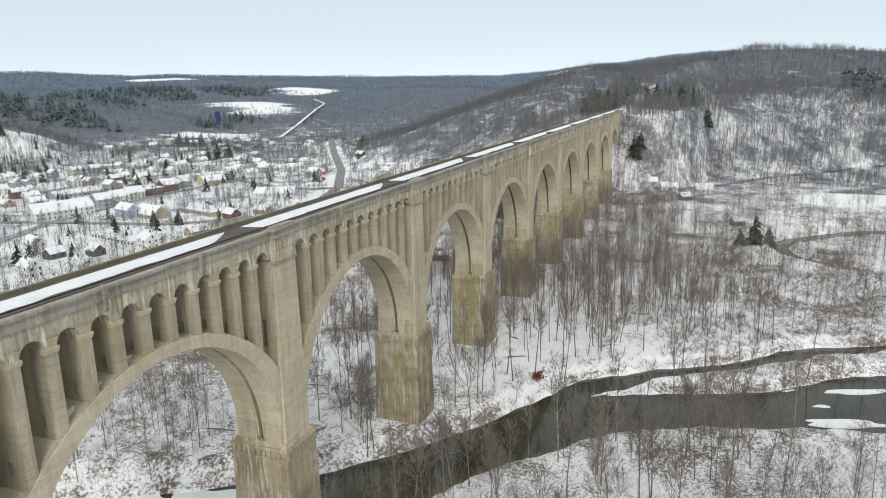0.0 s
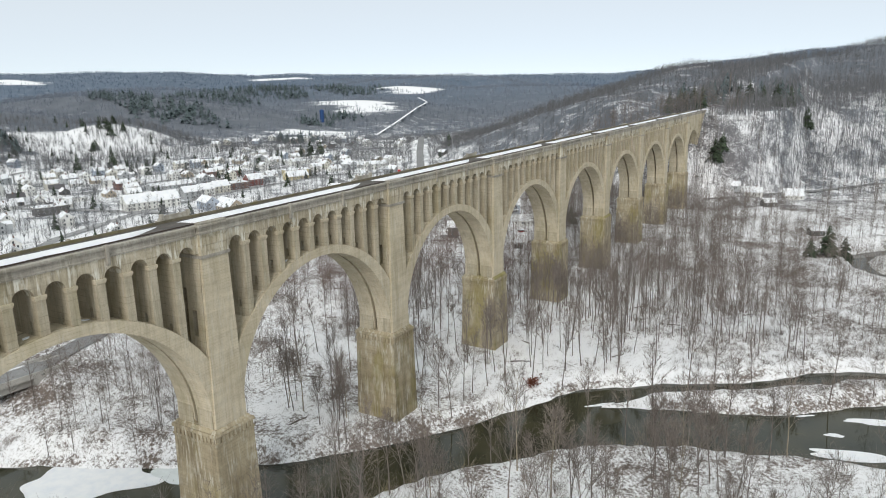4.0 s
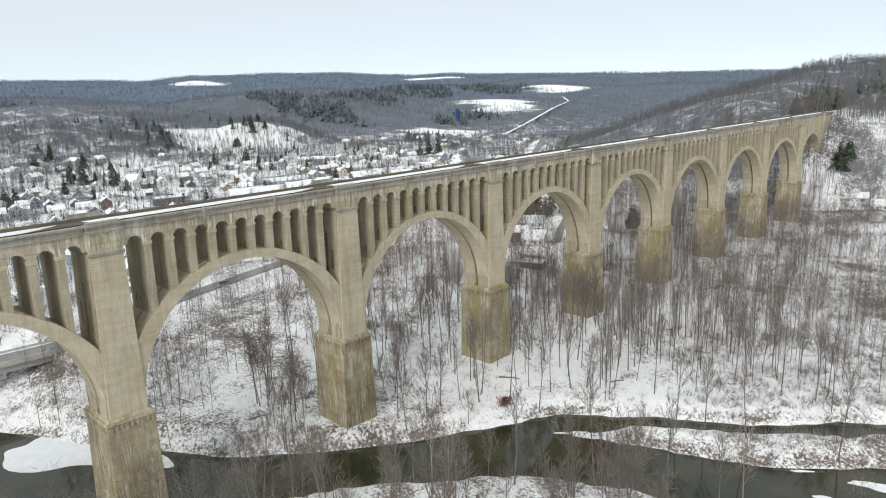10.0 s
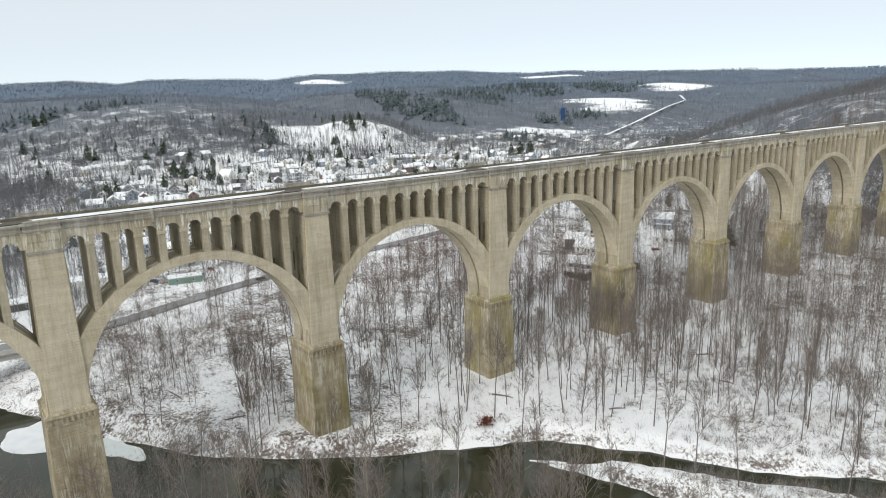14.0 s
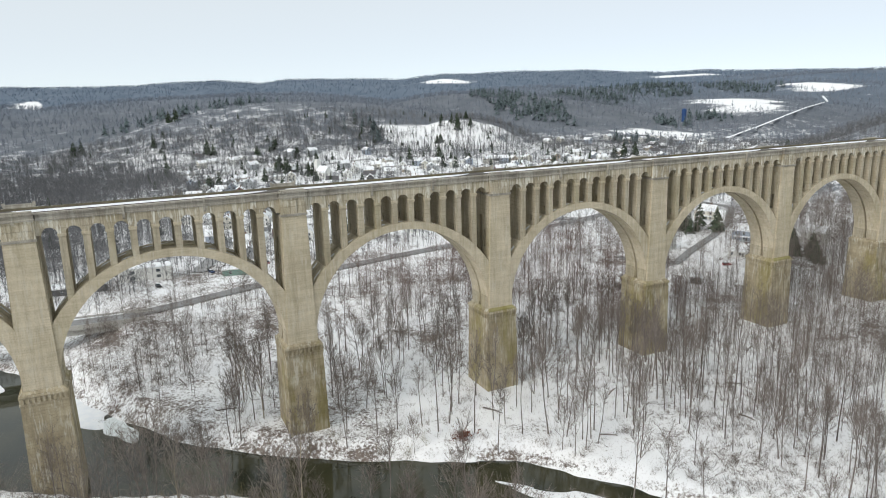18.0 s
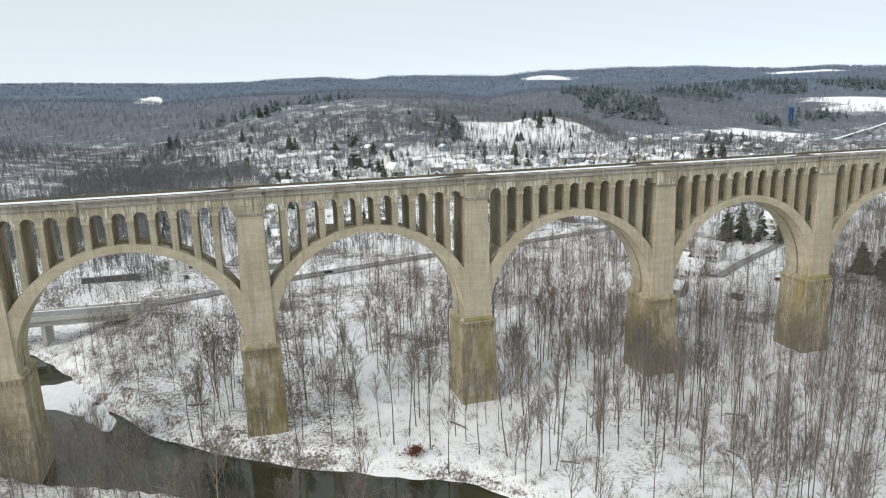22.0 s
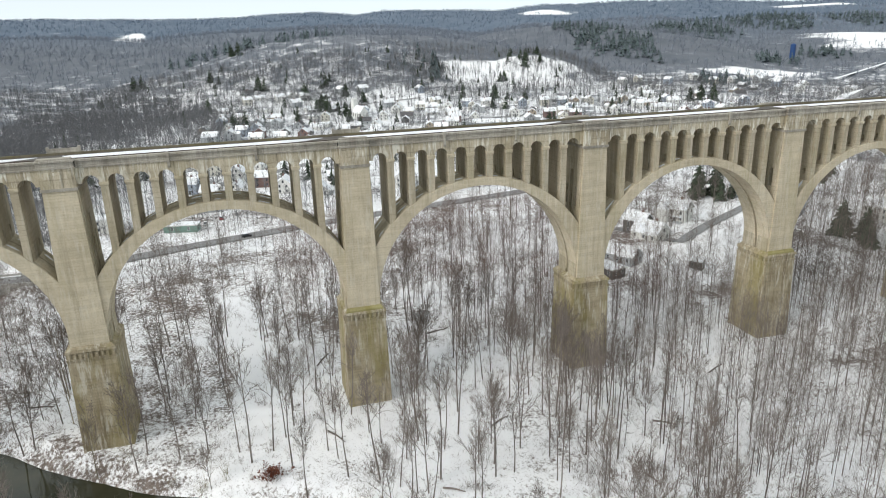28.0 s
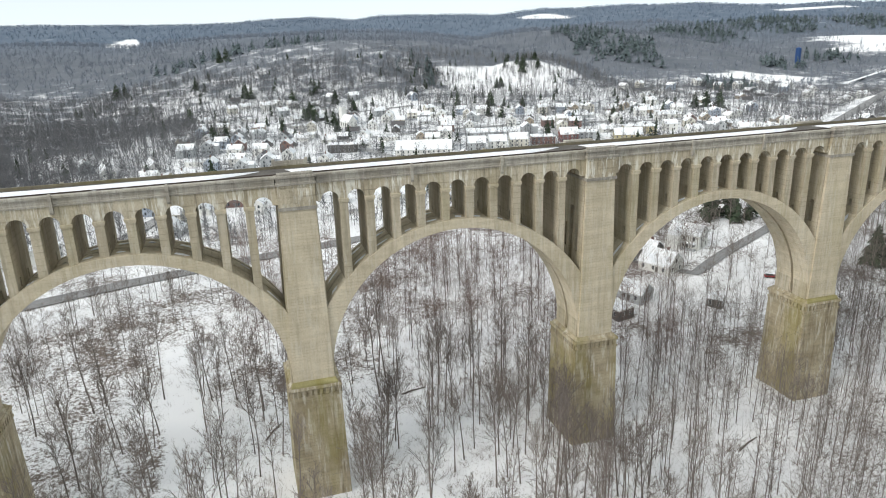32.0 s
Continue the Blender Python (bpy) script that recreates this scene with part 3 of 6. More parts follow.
for i, (cx, cy, a, b, turn) in enumerate(((43, 212, 13, 2.4, 0.25), (50, 237, 12, 1.6, 0.4), (38, 222, 3, 0.8, 0.3), (30, 231, 2.5, 0.5, 0.6), (-128, 106, 19, 8.5, 0.62), (-107, 120, 9, 4.0, 0.4), (-25, 210, 4, 0.8, 0.75), (-165, 76, 14, 5, 0.6))):
    slab("ice_sheet", cx, cy, a, b, turn, -0.05, 0.14 + 0.012 * i, SNOW if i != 5 else ICE, 40 + i, "snow-covered ragged ice sheet on the river", "ice")


def road(name, line, half, mat, label, lift=0.1, cat="road"):
    dense = lambda p: p[2] + lift
    v, f = ribbon(line, dense, half, name)
    return tagged(new(name, fast_mesh(name, v, f, mat)), label, cat, kind="structure")


road("road_highway", HIGHWAY, 4.2, ASPHALT, "grey two-lane highway cleared of snow")
road("road_lane", LANE, 2.4, ASPHALT, "narrow asphalt lane between houses")
road("road_hill", HILLROAD, 2.6, SNOW_WORN, "snow-covered road climbing the far hillside", 0.5)

road("road_foot", FOOTROAD, 2.8, ASPHALT, "narrow dark road along the foot of the hill", 0.15)


def street(line):
    """A slushy town street that follows the ground."""
    pts = []
    for a, b in zip(line, line[1:]):
        n = max(2, int(math.dist(a, b) / 6))
        pts += [(a[0] + (b[0] - a[0]) * k / n, a[1] + (b[1] - a[1]) * k / n) for k in range(n)]
    pts.append(line[-1])
    z = land(np.array([p[0] for p in pts]), np.array([p[1] for p in pts]))
    road("road_street", [(p[0], p[1], h) for p, h in zip(pts, z)], 3.6, SLUSH, "slushy grey town street between snow banks", 0.45)


for line in (((-415, 335), (-424, 400), (-428, 470), (-420, 560), (-354, 614)), ((-264, 408), (-340, 350), (-415, 335), (-520, 300), (-640, 270)), ((-428, 470), (-540, 500), (-660, 560)),
             ((-520, 300), (-545, 420), (-540, 500), (-500, 620)), ((-640, 270), (-700, 340), (-720, 420)), ((-300, 515), (-360, 520), (-424, 545)), ((-415, 335), (-380, 250), (-330, 190), (-250, 160))):
    street(line)
# ---- the viaduct: runs along y, its axis at x = BX ----
BX, PIER0, SPAN = -77.4, 106.18, 63.4
HALF = 5.05            # half width at the spandrel face
SPRING, RIN, REX, ZEX = 31.5, 27.55, 33.1, 27.9
PITCH = 5.1
viaduct = thing("viaduct", (BX, 0, 0), 0, "long beige concrete railway viaduct with open spandrel arches", "viaduct")


def extrude(bm, ys, lows, highs, x0, x1):
    """A wall between two outlines over y, from x0 to x1."""
    rows = [[bm.verts.new((x, y, z)) for x, z in ((x0, lo), (x1, lo), (x1, hi), (x0, hi))] for y, lo, hi in zip(ys, lows, highs)]
    for a, b in zip(rows, rows[1:]):
        for i in range(4):
            bm.faces.new((a[i], a[(i + 1) % 4], b[(i + 1) % 4], b[i]))
    bm.faces.new(rows[0][::-1])
    bm.faces.new(rows[-1])


def ex_top(y, half=None):
    return ZEX + math.sqrt(max(REX * REX - y * y, 0))


# one span, y from the middle of the span
ys, lows = [], []
R_OP = 1.72
for i in range(-5, 6):
    c = i * PITCH
    for k in range(13):
        t = math.pi * k / 12
        ys.append(c - R_OP * math.cos(t))
        lows.append(67.45 + R_OP * math.sin(t))
ys, lows = [-28.6] + ys + [28.6], [67.45] + lows + [67.45]
bm = bmesh.new()
extrude(bm, ys, lows, [71.1] * len(ys), -HALF, HALF)
ME_DECK = bpy.data.meshes.new("deck")
bm.to_mesh(ME_DECK)
bm.free()
ME_DECK.materials.append(CONC_TOP)

bm = bmesh.new()
ang = [math.pi * k / 40 for k in range(41)]
_y = [-RIN * math.cos(a) for a in ang]
_lo = [SPRING + RIN * math.sin(a) for a in ang]
extrude(bm, [-28.3] + _y + [28.3], [30.0] + _lo + [30.0], [ex_top(28.3)] + [ex_top(y) for y in _y] + [ex_top(28.3)], 0, 4.88)
bmesh.ops.recalc_face_normals(bm, faces=bm.faces[:])
ME_RIB = bpy.data.meshes.new("arch_rib")
bm.to_mesh(ME_RIB)
bm.free()
ME_RIB.materials.append(CONC)

bm = bmesh.new()
extrude(bm, [-28.2] + _y[1:-1] + [28.2], [ex_top(28.2) - 0.1] + [ex_top(y) - 0.1 for y in _y[1:-1]] + [ex_top(28.2) - 0.1], [ex_top(28.2) + 0.16] + [ex_top(y) + 0.16 for y in _y[1:-1]] + [ex_top(28.2) + 0.16], 0, 0.9)
ME_CURB = bpy.data.meshes.new("extrados_curb")
bm.to_mesh(ME_CURB)
bm.free()
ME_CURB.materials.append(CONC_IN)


def keep_mesh(name, bm, mat):
    me = bpy.data.meshes.new(name)
    bmesh.ops.recalc_face_normals(bm, faces=bm.faces[:])
    bm.to_mesh(me)
    bm.free()
    me.materials.append(mat)
    return me


def pierced(bm, xs, zs, y0, y1, holes):
    """A wall of cells over x and z, from y0 to y1; holes: cells left open."""
    nx, nzz = len(xs), len(zs)
    v = {(i, j, k): bm.verts.new((xs[i], y, zs[j])) for i in range(nx) for j in range(nzz) for k, y in enumerate((y0, y1))}
    solid = lambda i, j: 0 <= i < nx - 1 and 0 <= j < nzz - 1 and (i, j) not in holes
    for i in range(nx - 1):
        for j in range(nzz - 1):
            if not solid(i, j):
                continue
            for k in (0, 1):
                bm.faces.new([v[a] for a in ((i, j, k), (i + 1, j, k), (i + 1, j + 1, k), (i, j + 1, k))])
            for di, dj, e in ((-1, 0, ((i, j), (i, j + 1))), (1, 0, ((i + 1, j), (i + 1, j + 1))), (0, -1, ((i, j), (i + 1, j))), (0, 1, ((i, j + 1), (i + 1, j + 1)))):
                if not solid(i + di, j + dj):
                    (p, q), (r, t) = e
                    bm.faces.new([v[a] for a in ((p, q, 0), (r, t, 0), (r, t, 1), (p, q, 1))])


def stepped(bm, rings):
    """One block through rectangular rings (x0, x1, y0, y1, z), from bottom to top."""
    rows = [[bm.verts.new((x, y, z)) for x, y in ((x0, y0), (x1, y0), (x1, y1), (x0, y1))] for x0, x1, y0, y1, z in rings]
    for a, b in zip(rows, rows[1:]):
        for i in range(4):
            bm.faces.new((a[i], a[(i + 1) % 4], b[(i + 1) % 4], b[i]))
    bm.faces.new(rows[0][::-1])
    bm.faces.new(rows[-1])


def spandrel_wall(i):
    """A cross wall on the arch, with a small doorway over each rib."""
    y, w = (i + 0.5) * PITCH, 0.78
    base = min(ex_top(y - 0.85), ex_top(y + 0.85)) - 0.2
    zs = max(ex_top(y - 0.85), ex_top(y + 0.85)) + 0.3
    bm = bmesh.new()
    pierced(bm, [-HALF - 0.05, -3.0, -2.2, 2.2, 3.0, HALF + 0.05], [base, min(zs, 65.0), min(zs + 1.8, 66.6), 67.5], y - w, y + w, {(1, 1), (3, 1)})
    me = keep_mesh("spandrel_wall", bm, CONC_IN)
    bm = bmesh.new()
    stepped(bm, [(-0.75, 0.05, y - w - 0.02, y + w + 0.02, 66.7), (-0.75, 0.16, y - w - 0.14, y + w + 0.14, 66.85), (-0.75, 0.16, y - w - 0.14, y + w + 0.14, 67.05), (-0.75, 0.26, y - w - 0.22, y + w + 0.22, 67.1), (-0.75, 0.26, y - w - 0.22, y + w + 0.22, 67.55)])
    return me, keep_mesh("impost", bm, CONC)


WALLS_SP = [spandrel_wall(i) for i in range(-5, 5)]


def parapet_mesh(y0, y1):
    """A length of parapet with its string course and coping; the outer face at +x."""
    bm = bmesh.new()
    stepped(bm, [(-0.55, 0.28, y0, y1, 70.95), (-0.55, 0.32, y0, y1, 71.25), (-0.55, 0.12, y0, y1, 71.32), (-0.55, 0.12, y0, y1, 72.35), (-0.7, 0.42, y0, y1, 72.42), (-0.7, 0.42, y0, y1, 72.8), (-0.62, 0.34, y0, y1, 72.86)])
    return keep_mesh("parapet", bm, CONC_COPE)


ME_PAR = [parapet_mesh(y0, y1) for y0, y1 in ((-27.9, -9.36), (-9.33, 9.33), (9.36, 27.9))]
bm = bmesh.new()
stepped(bm, [(-0.12, 0.3, -0.28, 0.28, 69.6), (-0.12, 0.5, -0.3, 0.3, 70.0), (-0.12, 0.5, -0.3, 0.3, 72.9), (-0.12, 0.4, -0.2, 0.2, 73.15)])
ME_POST = keep_mesh("expansion_post", bm, CONC_COPE)


# slab added over the slot between the ribs, so that it stays dark
bm = bmesh.new()
extrude(bm, [-27.2] + _y[2:-2] + [27.2], [ex_top(27.2) - 0.7] + [ex_top(y) - 0.7 for y in _y[2:-2]] + [ex_top(27.2) - 0.7], [ex_top(27.2) - 0.12] + [ex_top(y) - 0.12 for y in _y[2:-2]] + [ex_top(27.2) - 0.12], -0.45, 0.45)
ME_SLOT_SLAB = keep_mesh("rib_floor", bm, CONC_IN)


def span(k):
    yc = PIER0 + SPAN * (k + 0.5)
    deck = mpart("span_deck", ME_DECK, viaduct, at=(0, yc, 0))
    mpart("rib_floor", ME_SLOT_SLAB, deck)
    for s in (-1, 1):
        mpart("arch_rib", ME_RIB, deck, at=(0.42 if s > 0 else -5.3, 0, 0))
        mpart("extrados_curb", ME_CURB, deck, at=(4.2 if s > 0 else -5.1, 0, 0))
        for me in ME_PAR:
            ob = mpart("parapet", me, deck, at=(s * HALF, 0, 0), turn=0 if s > 0 else math.pi)
        for y in (-9.345, 9.345):
            mpart("expansion_post", ME_POST, deck, at=(s * (HALF + 0.1), y, 0), turn=0 if s > 0 else math.pi)
    for me, m2 in WALLS_SP:
        mpart("spandrel_wall", me, deck)
        mpart("impost", m2, deck, at=(HALF, 0, 0))
    for me, m2 in WALLS_SP[::-1]:
        mpart("impost", m2, deck, at=(-HALF, 0, 0), turn=math.pi)


def pier_meshes():
    out = {}

    def keep(name, bm, mat):
        me = bpy.data.meshes.new(name)
        bm.to_mesh(me)
        bm.free()
        me.materials.append(mat)
        out[name] = me
    bm = bmesh.new()
    frustum(bm, 0, 7.0, 6.45, 5.75, 5.2, -3.0, 27.2)
    bmesh.ops.bevel(bm, geom=[e for e in bm.edges if abs(e.verts[0].co.z - e.verts[1].co.z) > 5], offset=0.12, segments=2, affect="EDGES")
    keep("pier_base", bm, CONC_LOW)
    bm = bmesh.new()
    frustum(bm, 0, 6.35, 6.35, 5.1, 5.1, 27.2, 29.2)
    frustum(bm, 0, 6.75, 6.6, 5.45, 5.3, 29.2, 29.75)
    frustum(bm, 0, 6.35, 5.9, 5.05, 4.45, 29.75, 30.5)
    keep("springing_course", bm, CONC_LOW)
    bm = bmesh.new()
    for i in range(9):
        y = -4.6 + i * 1.15
        for s in (-1, 1):
            box(bm, *sorted((s * 6.35, s * 6.62)), y - 0.33, y + 0.33, 27.75, 28.95)
    for i in range(11):
        x = -5.75 + i * 1.15
        for s in (-1, 1):
            box(bm, x - 0.33, x + 0.33, *sorted((s * 5.1, s * 5.37)), 27.75, 28.95)
    frustum(bm, 0, 6.62, 6.62, 5.37, 5.37, 28.95, 29.2)
    frustum(bm, 0, 6.6, 6.62, 5.35, 5.37, 27.2, 27.7)
    keep("dentil_course", bm, CONC_LOW)
    bm = bmesh.new()
    for x0, x1, x2, x3 in ((-5.75, -4.6, -5.66, -4.6), (4.6, 5.75, 4.6, 5.66)):
        stepped(bm, [(x0, x1, -4.14, 4.14, 30.4), (x2, x3, -3.3, 3.3, 66.4)])
    keep("shaft", bm, CONC)
    hy = lambda z: 4.45 - (z - 30.4) * 0.02537
    core = []
    for x0, x1 in ((-5.05, -3.2), (-2.0, -0.75), (0.75, 2.0), (3.2, 5.05)):
        core.append([(x0, x1, -hy(z), hy(z), z) for z in (30.4, 71.0)])
    core.append([(-0.75, 0.75, -2.2, 2.2, z) for z in (30.4, 60.0)])
    core.append([(-0.75, 0.75, -hy(z), hy(z), z) for z in (60.0, 71.0)])
    for s in (-1, 1):   # a walkway door over each rib leads into the pier
        x0, x1 = sorted((s * 2.0, s * 3.2))
        core.append([(x0, x1, -hy(z), hy(z), z) for z in (30.4, 50.2)])
        core.append([(x0, x1, -hy(z) + 1.3, hy(z) - 1.3, z) for z in (50.2, 55.6)])
        core.append([(x0, x1, -hy(z), hy(z), z) for z in (55.6, 71.0)])
    out["core"] = []
    for rings in core:
        bm = bmesh.new()
        stepped(bm, rings)
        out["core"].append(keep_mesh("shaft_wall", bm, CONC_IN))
    bm = bmesh.new()
    frustum(bm, 0, 5.95, 6.02, 3.6, 3.68, 66.3, 66.95)
    keep("cap_band", bm, CONC_COPE)
    bm = bmesh.new()
    box(bm, -5.82, 5.82, -3.45, 3.45, 66.95, 71.15)
    for s in (-1, 1):
        for y in (-2.1, 0.0, 2.1):
            box(bm, *sorted((s * 5.82, s * 5.94)), y - 0.78, y + 0.78, 67.7, 70.4)
        box(bm, *sorted((s * 5.82, s * 5.96)), -3.45, 3.45, 70.7, 71.15)
    keep("cap", bm, CONC_TOP)
    bm = bmesh.new()
    stepped(bm, [(4.4, 6.2, -3.7, 3.7, 71.15), (4.4, 6.2, -3.7, 3.7, 71.55), (4.5, 6.0, -3.55, 3.55, 71.65), (4.5, 6.0, -3.55, 3.55, 72.45), (4.35, 6.35, -3.85, 3.85, 72.55), (4.35, 6.35, -3.85, 3.85, 72.92), (4.6, 6.05, -3.3, 3.3, 72.98), (4.6, 6.05, -3.3, 3.3, 73.3), (4.7, 5.95, -3.2, 3.2, 73.4)])
    keep("cap_coping", bm, CONC_COPE)
    bm = bmesh.new()
    box(bm, -5.1, -4.7, -3.0, 3.0, 73.35, 73.95)
    box(bm, -5.25, -4.55, -3.5, -2.9, 73.35, 74.3)
    box(bm, -5.25, -4.55, 2.9, 3.5, 73.35, 74.3)
    keep("refuge_wall", bm, CONC_COPE)
    bm = bmesh.new()
    stepped(bm, [(5.72, 6.5, -4.75, 4.75, 29.7), (5.72, 6.42, -4.65, 4.65, 30.2), (5.72, 5.95, -4.3, 4.3, 30.8)])
    keep("mossy_ledge", bm, MOSS)
    return out


PM = pier_meshes()


def pier(k):
    base = mpart("pier", PM["pier_base"], viaduct, "stained concrete pier" if k else "stained concrete pier at the river", at=(0, PIER0 + SPAN * k, 0))
    for name in ("springing_course", "dentil_course", "shaft", "cap_band", "cap"):
        ob = mpart(name, PM[name], base)
        if name == "dentil_course":
            tagged(ob, kind="stuff")
    for me in PM["core"]:
        mpart("shaft_wall", me, base)
    for s in (0, math.pi):
        mpart("cap_coping", PM["cap_coping"], base, turn=s)
    if k in (0, 1, 2):
        mpart("refuge_wall", PM["refuge_wall"], base)
    if k in (2, 4):
        mpart("mossy_ledge", PM["mossy_ledge"], base, "yellow-green mossy ledge")


for k in range(-3, 8):
    pier(k)
for k in range(-3, 7):
    span(k)

# snow caught on the arch backs between the cross walls
rs = np.random.RandomState(8)
for k in range(-1, 7):
    bm = bmesh.new()
    for i in range(-5, 6):
        for s in (1, -1):
            if rs.rand() < 0.75:
                y, ln, x = i * PITCH + rs.uniform(-0.8, 0.6), rs.uniform(0.6, 1.5), s * rs.uniform(2.4, 3.6)
                d = rs.uniform(0.25, 0.55)
                q = [(x + u * d, y + v * ln) for u, v in ((-1, -0.7), (0.6, -1), (1, 0.5), (-0.2, 1), (-0.9, 0.3))]
                top = [bm.verts.new((a, b, ex_top(b) + 0.12)) for a, b in q]
                low = [bm.verts.new((a * 1.0 + 0.05 * (a - x), b, ex_top(b) - 0.02)) for a, b in q]
                bm.faces.new(top)
                for j in range(5):
                    bm.faces.new((top[j - 1], low[j - 1], low[j], top[j]))
    ob = part("extrados_snow", bm, SNOW)
    ob.location = (BX, PIER0 + SPAN * (k + 0.5), 0)
    tagged(ob, "small snow patches caught on the arch backs", "snow", kind="stuff")

# abutment arches and abutments at both ends
def end_arch(y0, y1):
    yc, half = (y0 + y1) / 2, (y1 - y0) / 2
    bm = bmesh.new()
    r = half - 2.6
    foot = 60.0 - r
    yy = [-half + 0.2] + [-r * math.cos(math.pi * k / 24) for k in range(25)] + [half - 0.2]
    lo = [foot] + [foot + r * math.sin(math.pi * k / 24) for k in range(25)] + [foot]
    extrude(bm, yy, lo, [71.1] * len(yy), -HALF, HALF)
    body = part("end_span", bm, CONC, viaduct)
    body.location = (0, yc, 0)
    bm = bmesh.new()
    for a in range(-2, 3):
        for s in (-1, 1):
            box(bm, *sorted((s * HALF, s * (HALF + 0.1))), a * 5.1 - 2.4, a * 5.1 - 1.5, 60.5, 70.2)
    part("pilaster_strips", bm, CONC_IN, body)
    for s in (-1, 1):
        bm = bmesh.new()
        box(bm, *sorted((s * (HALF - 0.55), s * (HALF + 0.2))), -half, half, 71.1, 72.85)
        part("parapet", bm, CONC_COPE, body)


end_arch(PIER0 + SPAN * 7 + 2, PIER0 + SPAN * 7 + 45)
end_arch(PIER0 - SPAN * 3 - 40, PIER0 - SPAN * 3 - 2)
for y0, y1 in ((PIER0 + SPAN * 7 + 44.8, PIER0 + SPAN * 7 + 66), (PIER0 - SPAN * 3 - 62, PIER0 - SPAN * 3 - 35)):
    block("abutment", CONC, viaduct, (-5.6, 5.6, y0, y1, 0, 71.1))
    block("abutment_coping", CONC_COPE, viaduct, (-5.9, -5.1, y0, y1, 71.1, 72.9), (5.1, 5.9, y0, y1, 71.1, 72.9))

# track bed, rails and wind-blown snow on the deck
Y0, Y1 = PIER0 - SPAN * 3 - 62, PIER0 + SPAN * 7 + 66
block("track_bed", BALLAST, viaduct, (-4.6, 4.6, Y0, Y1, 70.9, 72.5), label="dark ballast bed")
# low wall added to show the far parapet's brown inner face
block("cable_trough", FAR_WALL, viaduct, (-4.62, -4.3, Y0, Y1, 72.4, 73.02), label="brown-stained low wall")
for x in (2.1, 3.55):
    block("rail", RAIL, viaduct, (x - 0.06, x + 0.06, Y0, Y1, 72.5, 72.7))
rs = np.random.RandomState(5)
_ys = np.arange(Y0, Y1, 0.8)
hi = 1.1 + 0.5 * step(120, 200, _ys) + (N1(_ys, _ys * 0 + 3.3, 7, 4) - 0.5) * 2.2
lo = -2.9 + (N2(_ys, _ys * 0 + 7.7, 9, 3) - 0.5) * 0.5
_ph = (_ys - PIER0 + (N3(_ys, _ys * 0 + 1.1, 40, 2) - 0.5) * 4) % SPAN   # the drift breaks off at each refuge
full = np.clip(np.maximum((SPAN - 5.5 - _ph) / 9.0, (_ph - (SPAN - 1.0)) / 5.0), 0, 1) ** 0.7
full = np.maximum(full, np.clip((6.0 - _ph) / 6.0, 0, 1) * 0.6)
hi = lo + (hi - lo) * full
_v = np.stack([np.stack([lo, _ys, 72.42 + 0.13 * np.sqrt(full)], -1), np.stack([hi - 0.5 * full, _ys, 72.42 + 0.58 * np.sqrt(full)], -1), np.stack([hi, _ys, 72.42 + 0.1 * np.sqrt(full)], -1)], 1)
_n = len(_ys)
_b = np.arange(_n - 1) * 3
_f = np.concatenate([np.stack([_b + i, _b + i + 1, _b + i + 4, _b + i + 3], -1) for i in (0, 1)])
deck_snow = new("deck_snow", fast_mesh("deck_snow", _v.reshape(-1, 3), _f, SNOW, True))
deck_snow.location = (BX, 0, 0)
tagged(deck_snow, "ragged strip of drifted snow along the track bed", "snow")
_hi2 = 4.45 + 0 * _ys
_lo2 = np.where(N1(_ys, _ys * 0 + 9.9, 30, 2) > 0.5, 3.6 + (N2(_ys, _ys * 0 + 2.2, 5, 2) - 0.5), 4.3)
_v = np.stack([np.stack([_lo2, _ys, np.full_like(_ys, 72.52)], -1), np.stack([_hi2, _ys, np.full_like(_ys, 72.72)], -1)], 1).reshape(-1, 3)
_b = np.arange(_n - 1) * 2
edge_snow = new("edge_snow", fast_mesh("edge_snow", _v, np.stack([_b, _b + 1, _b + 3, _b + 2], -1), SNOW, True))
edge_snow.location = (BX, 0, 0)
tagged(edge_snow, "thin snow drift against the parapet", "snow")

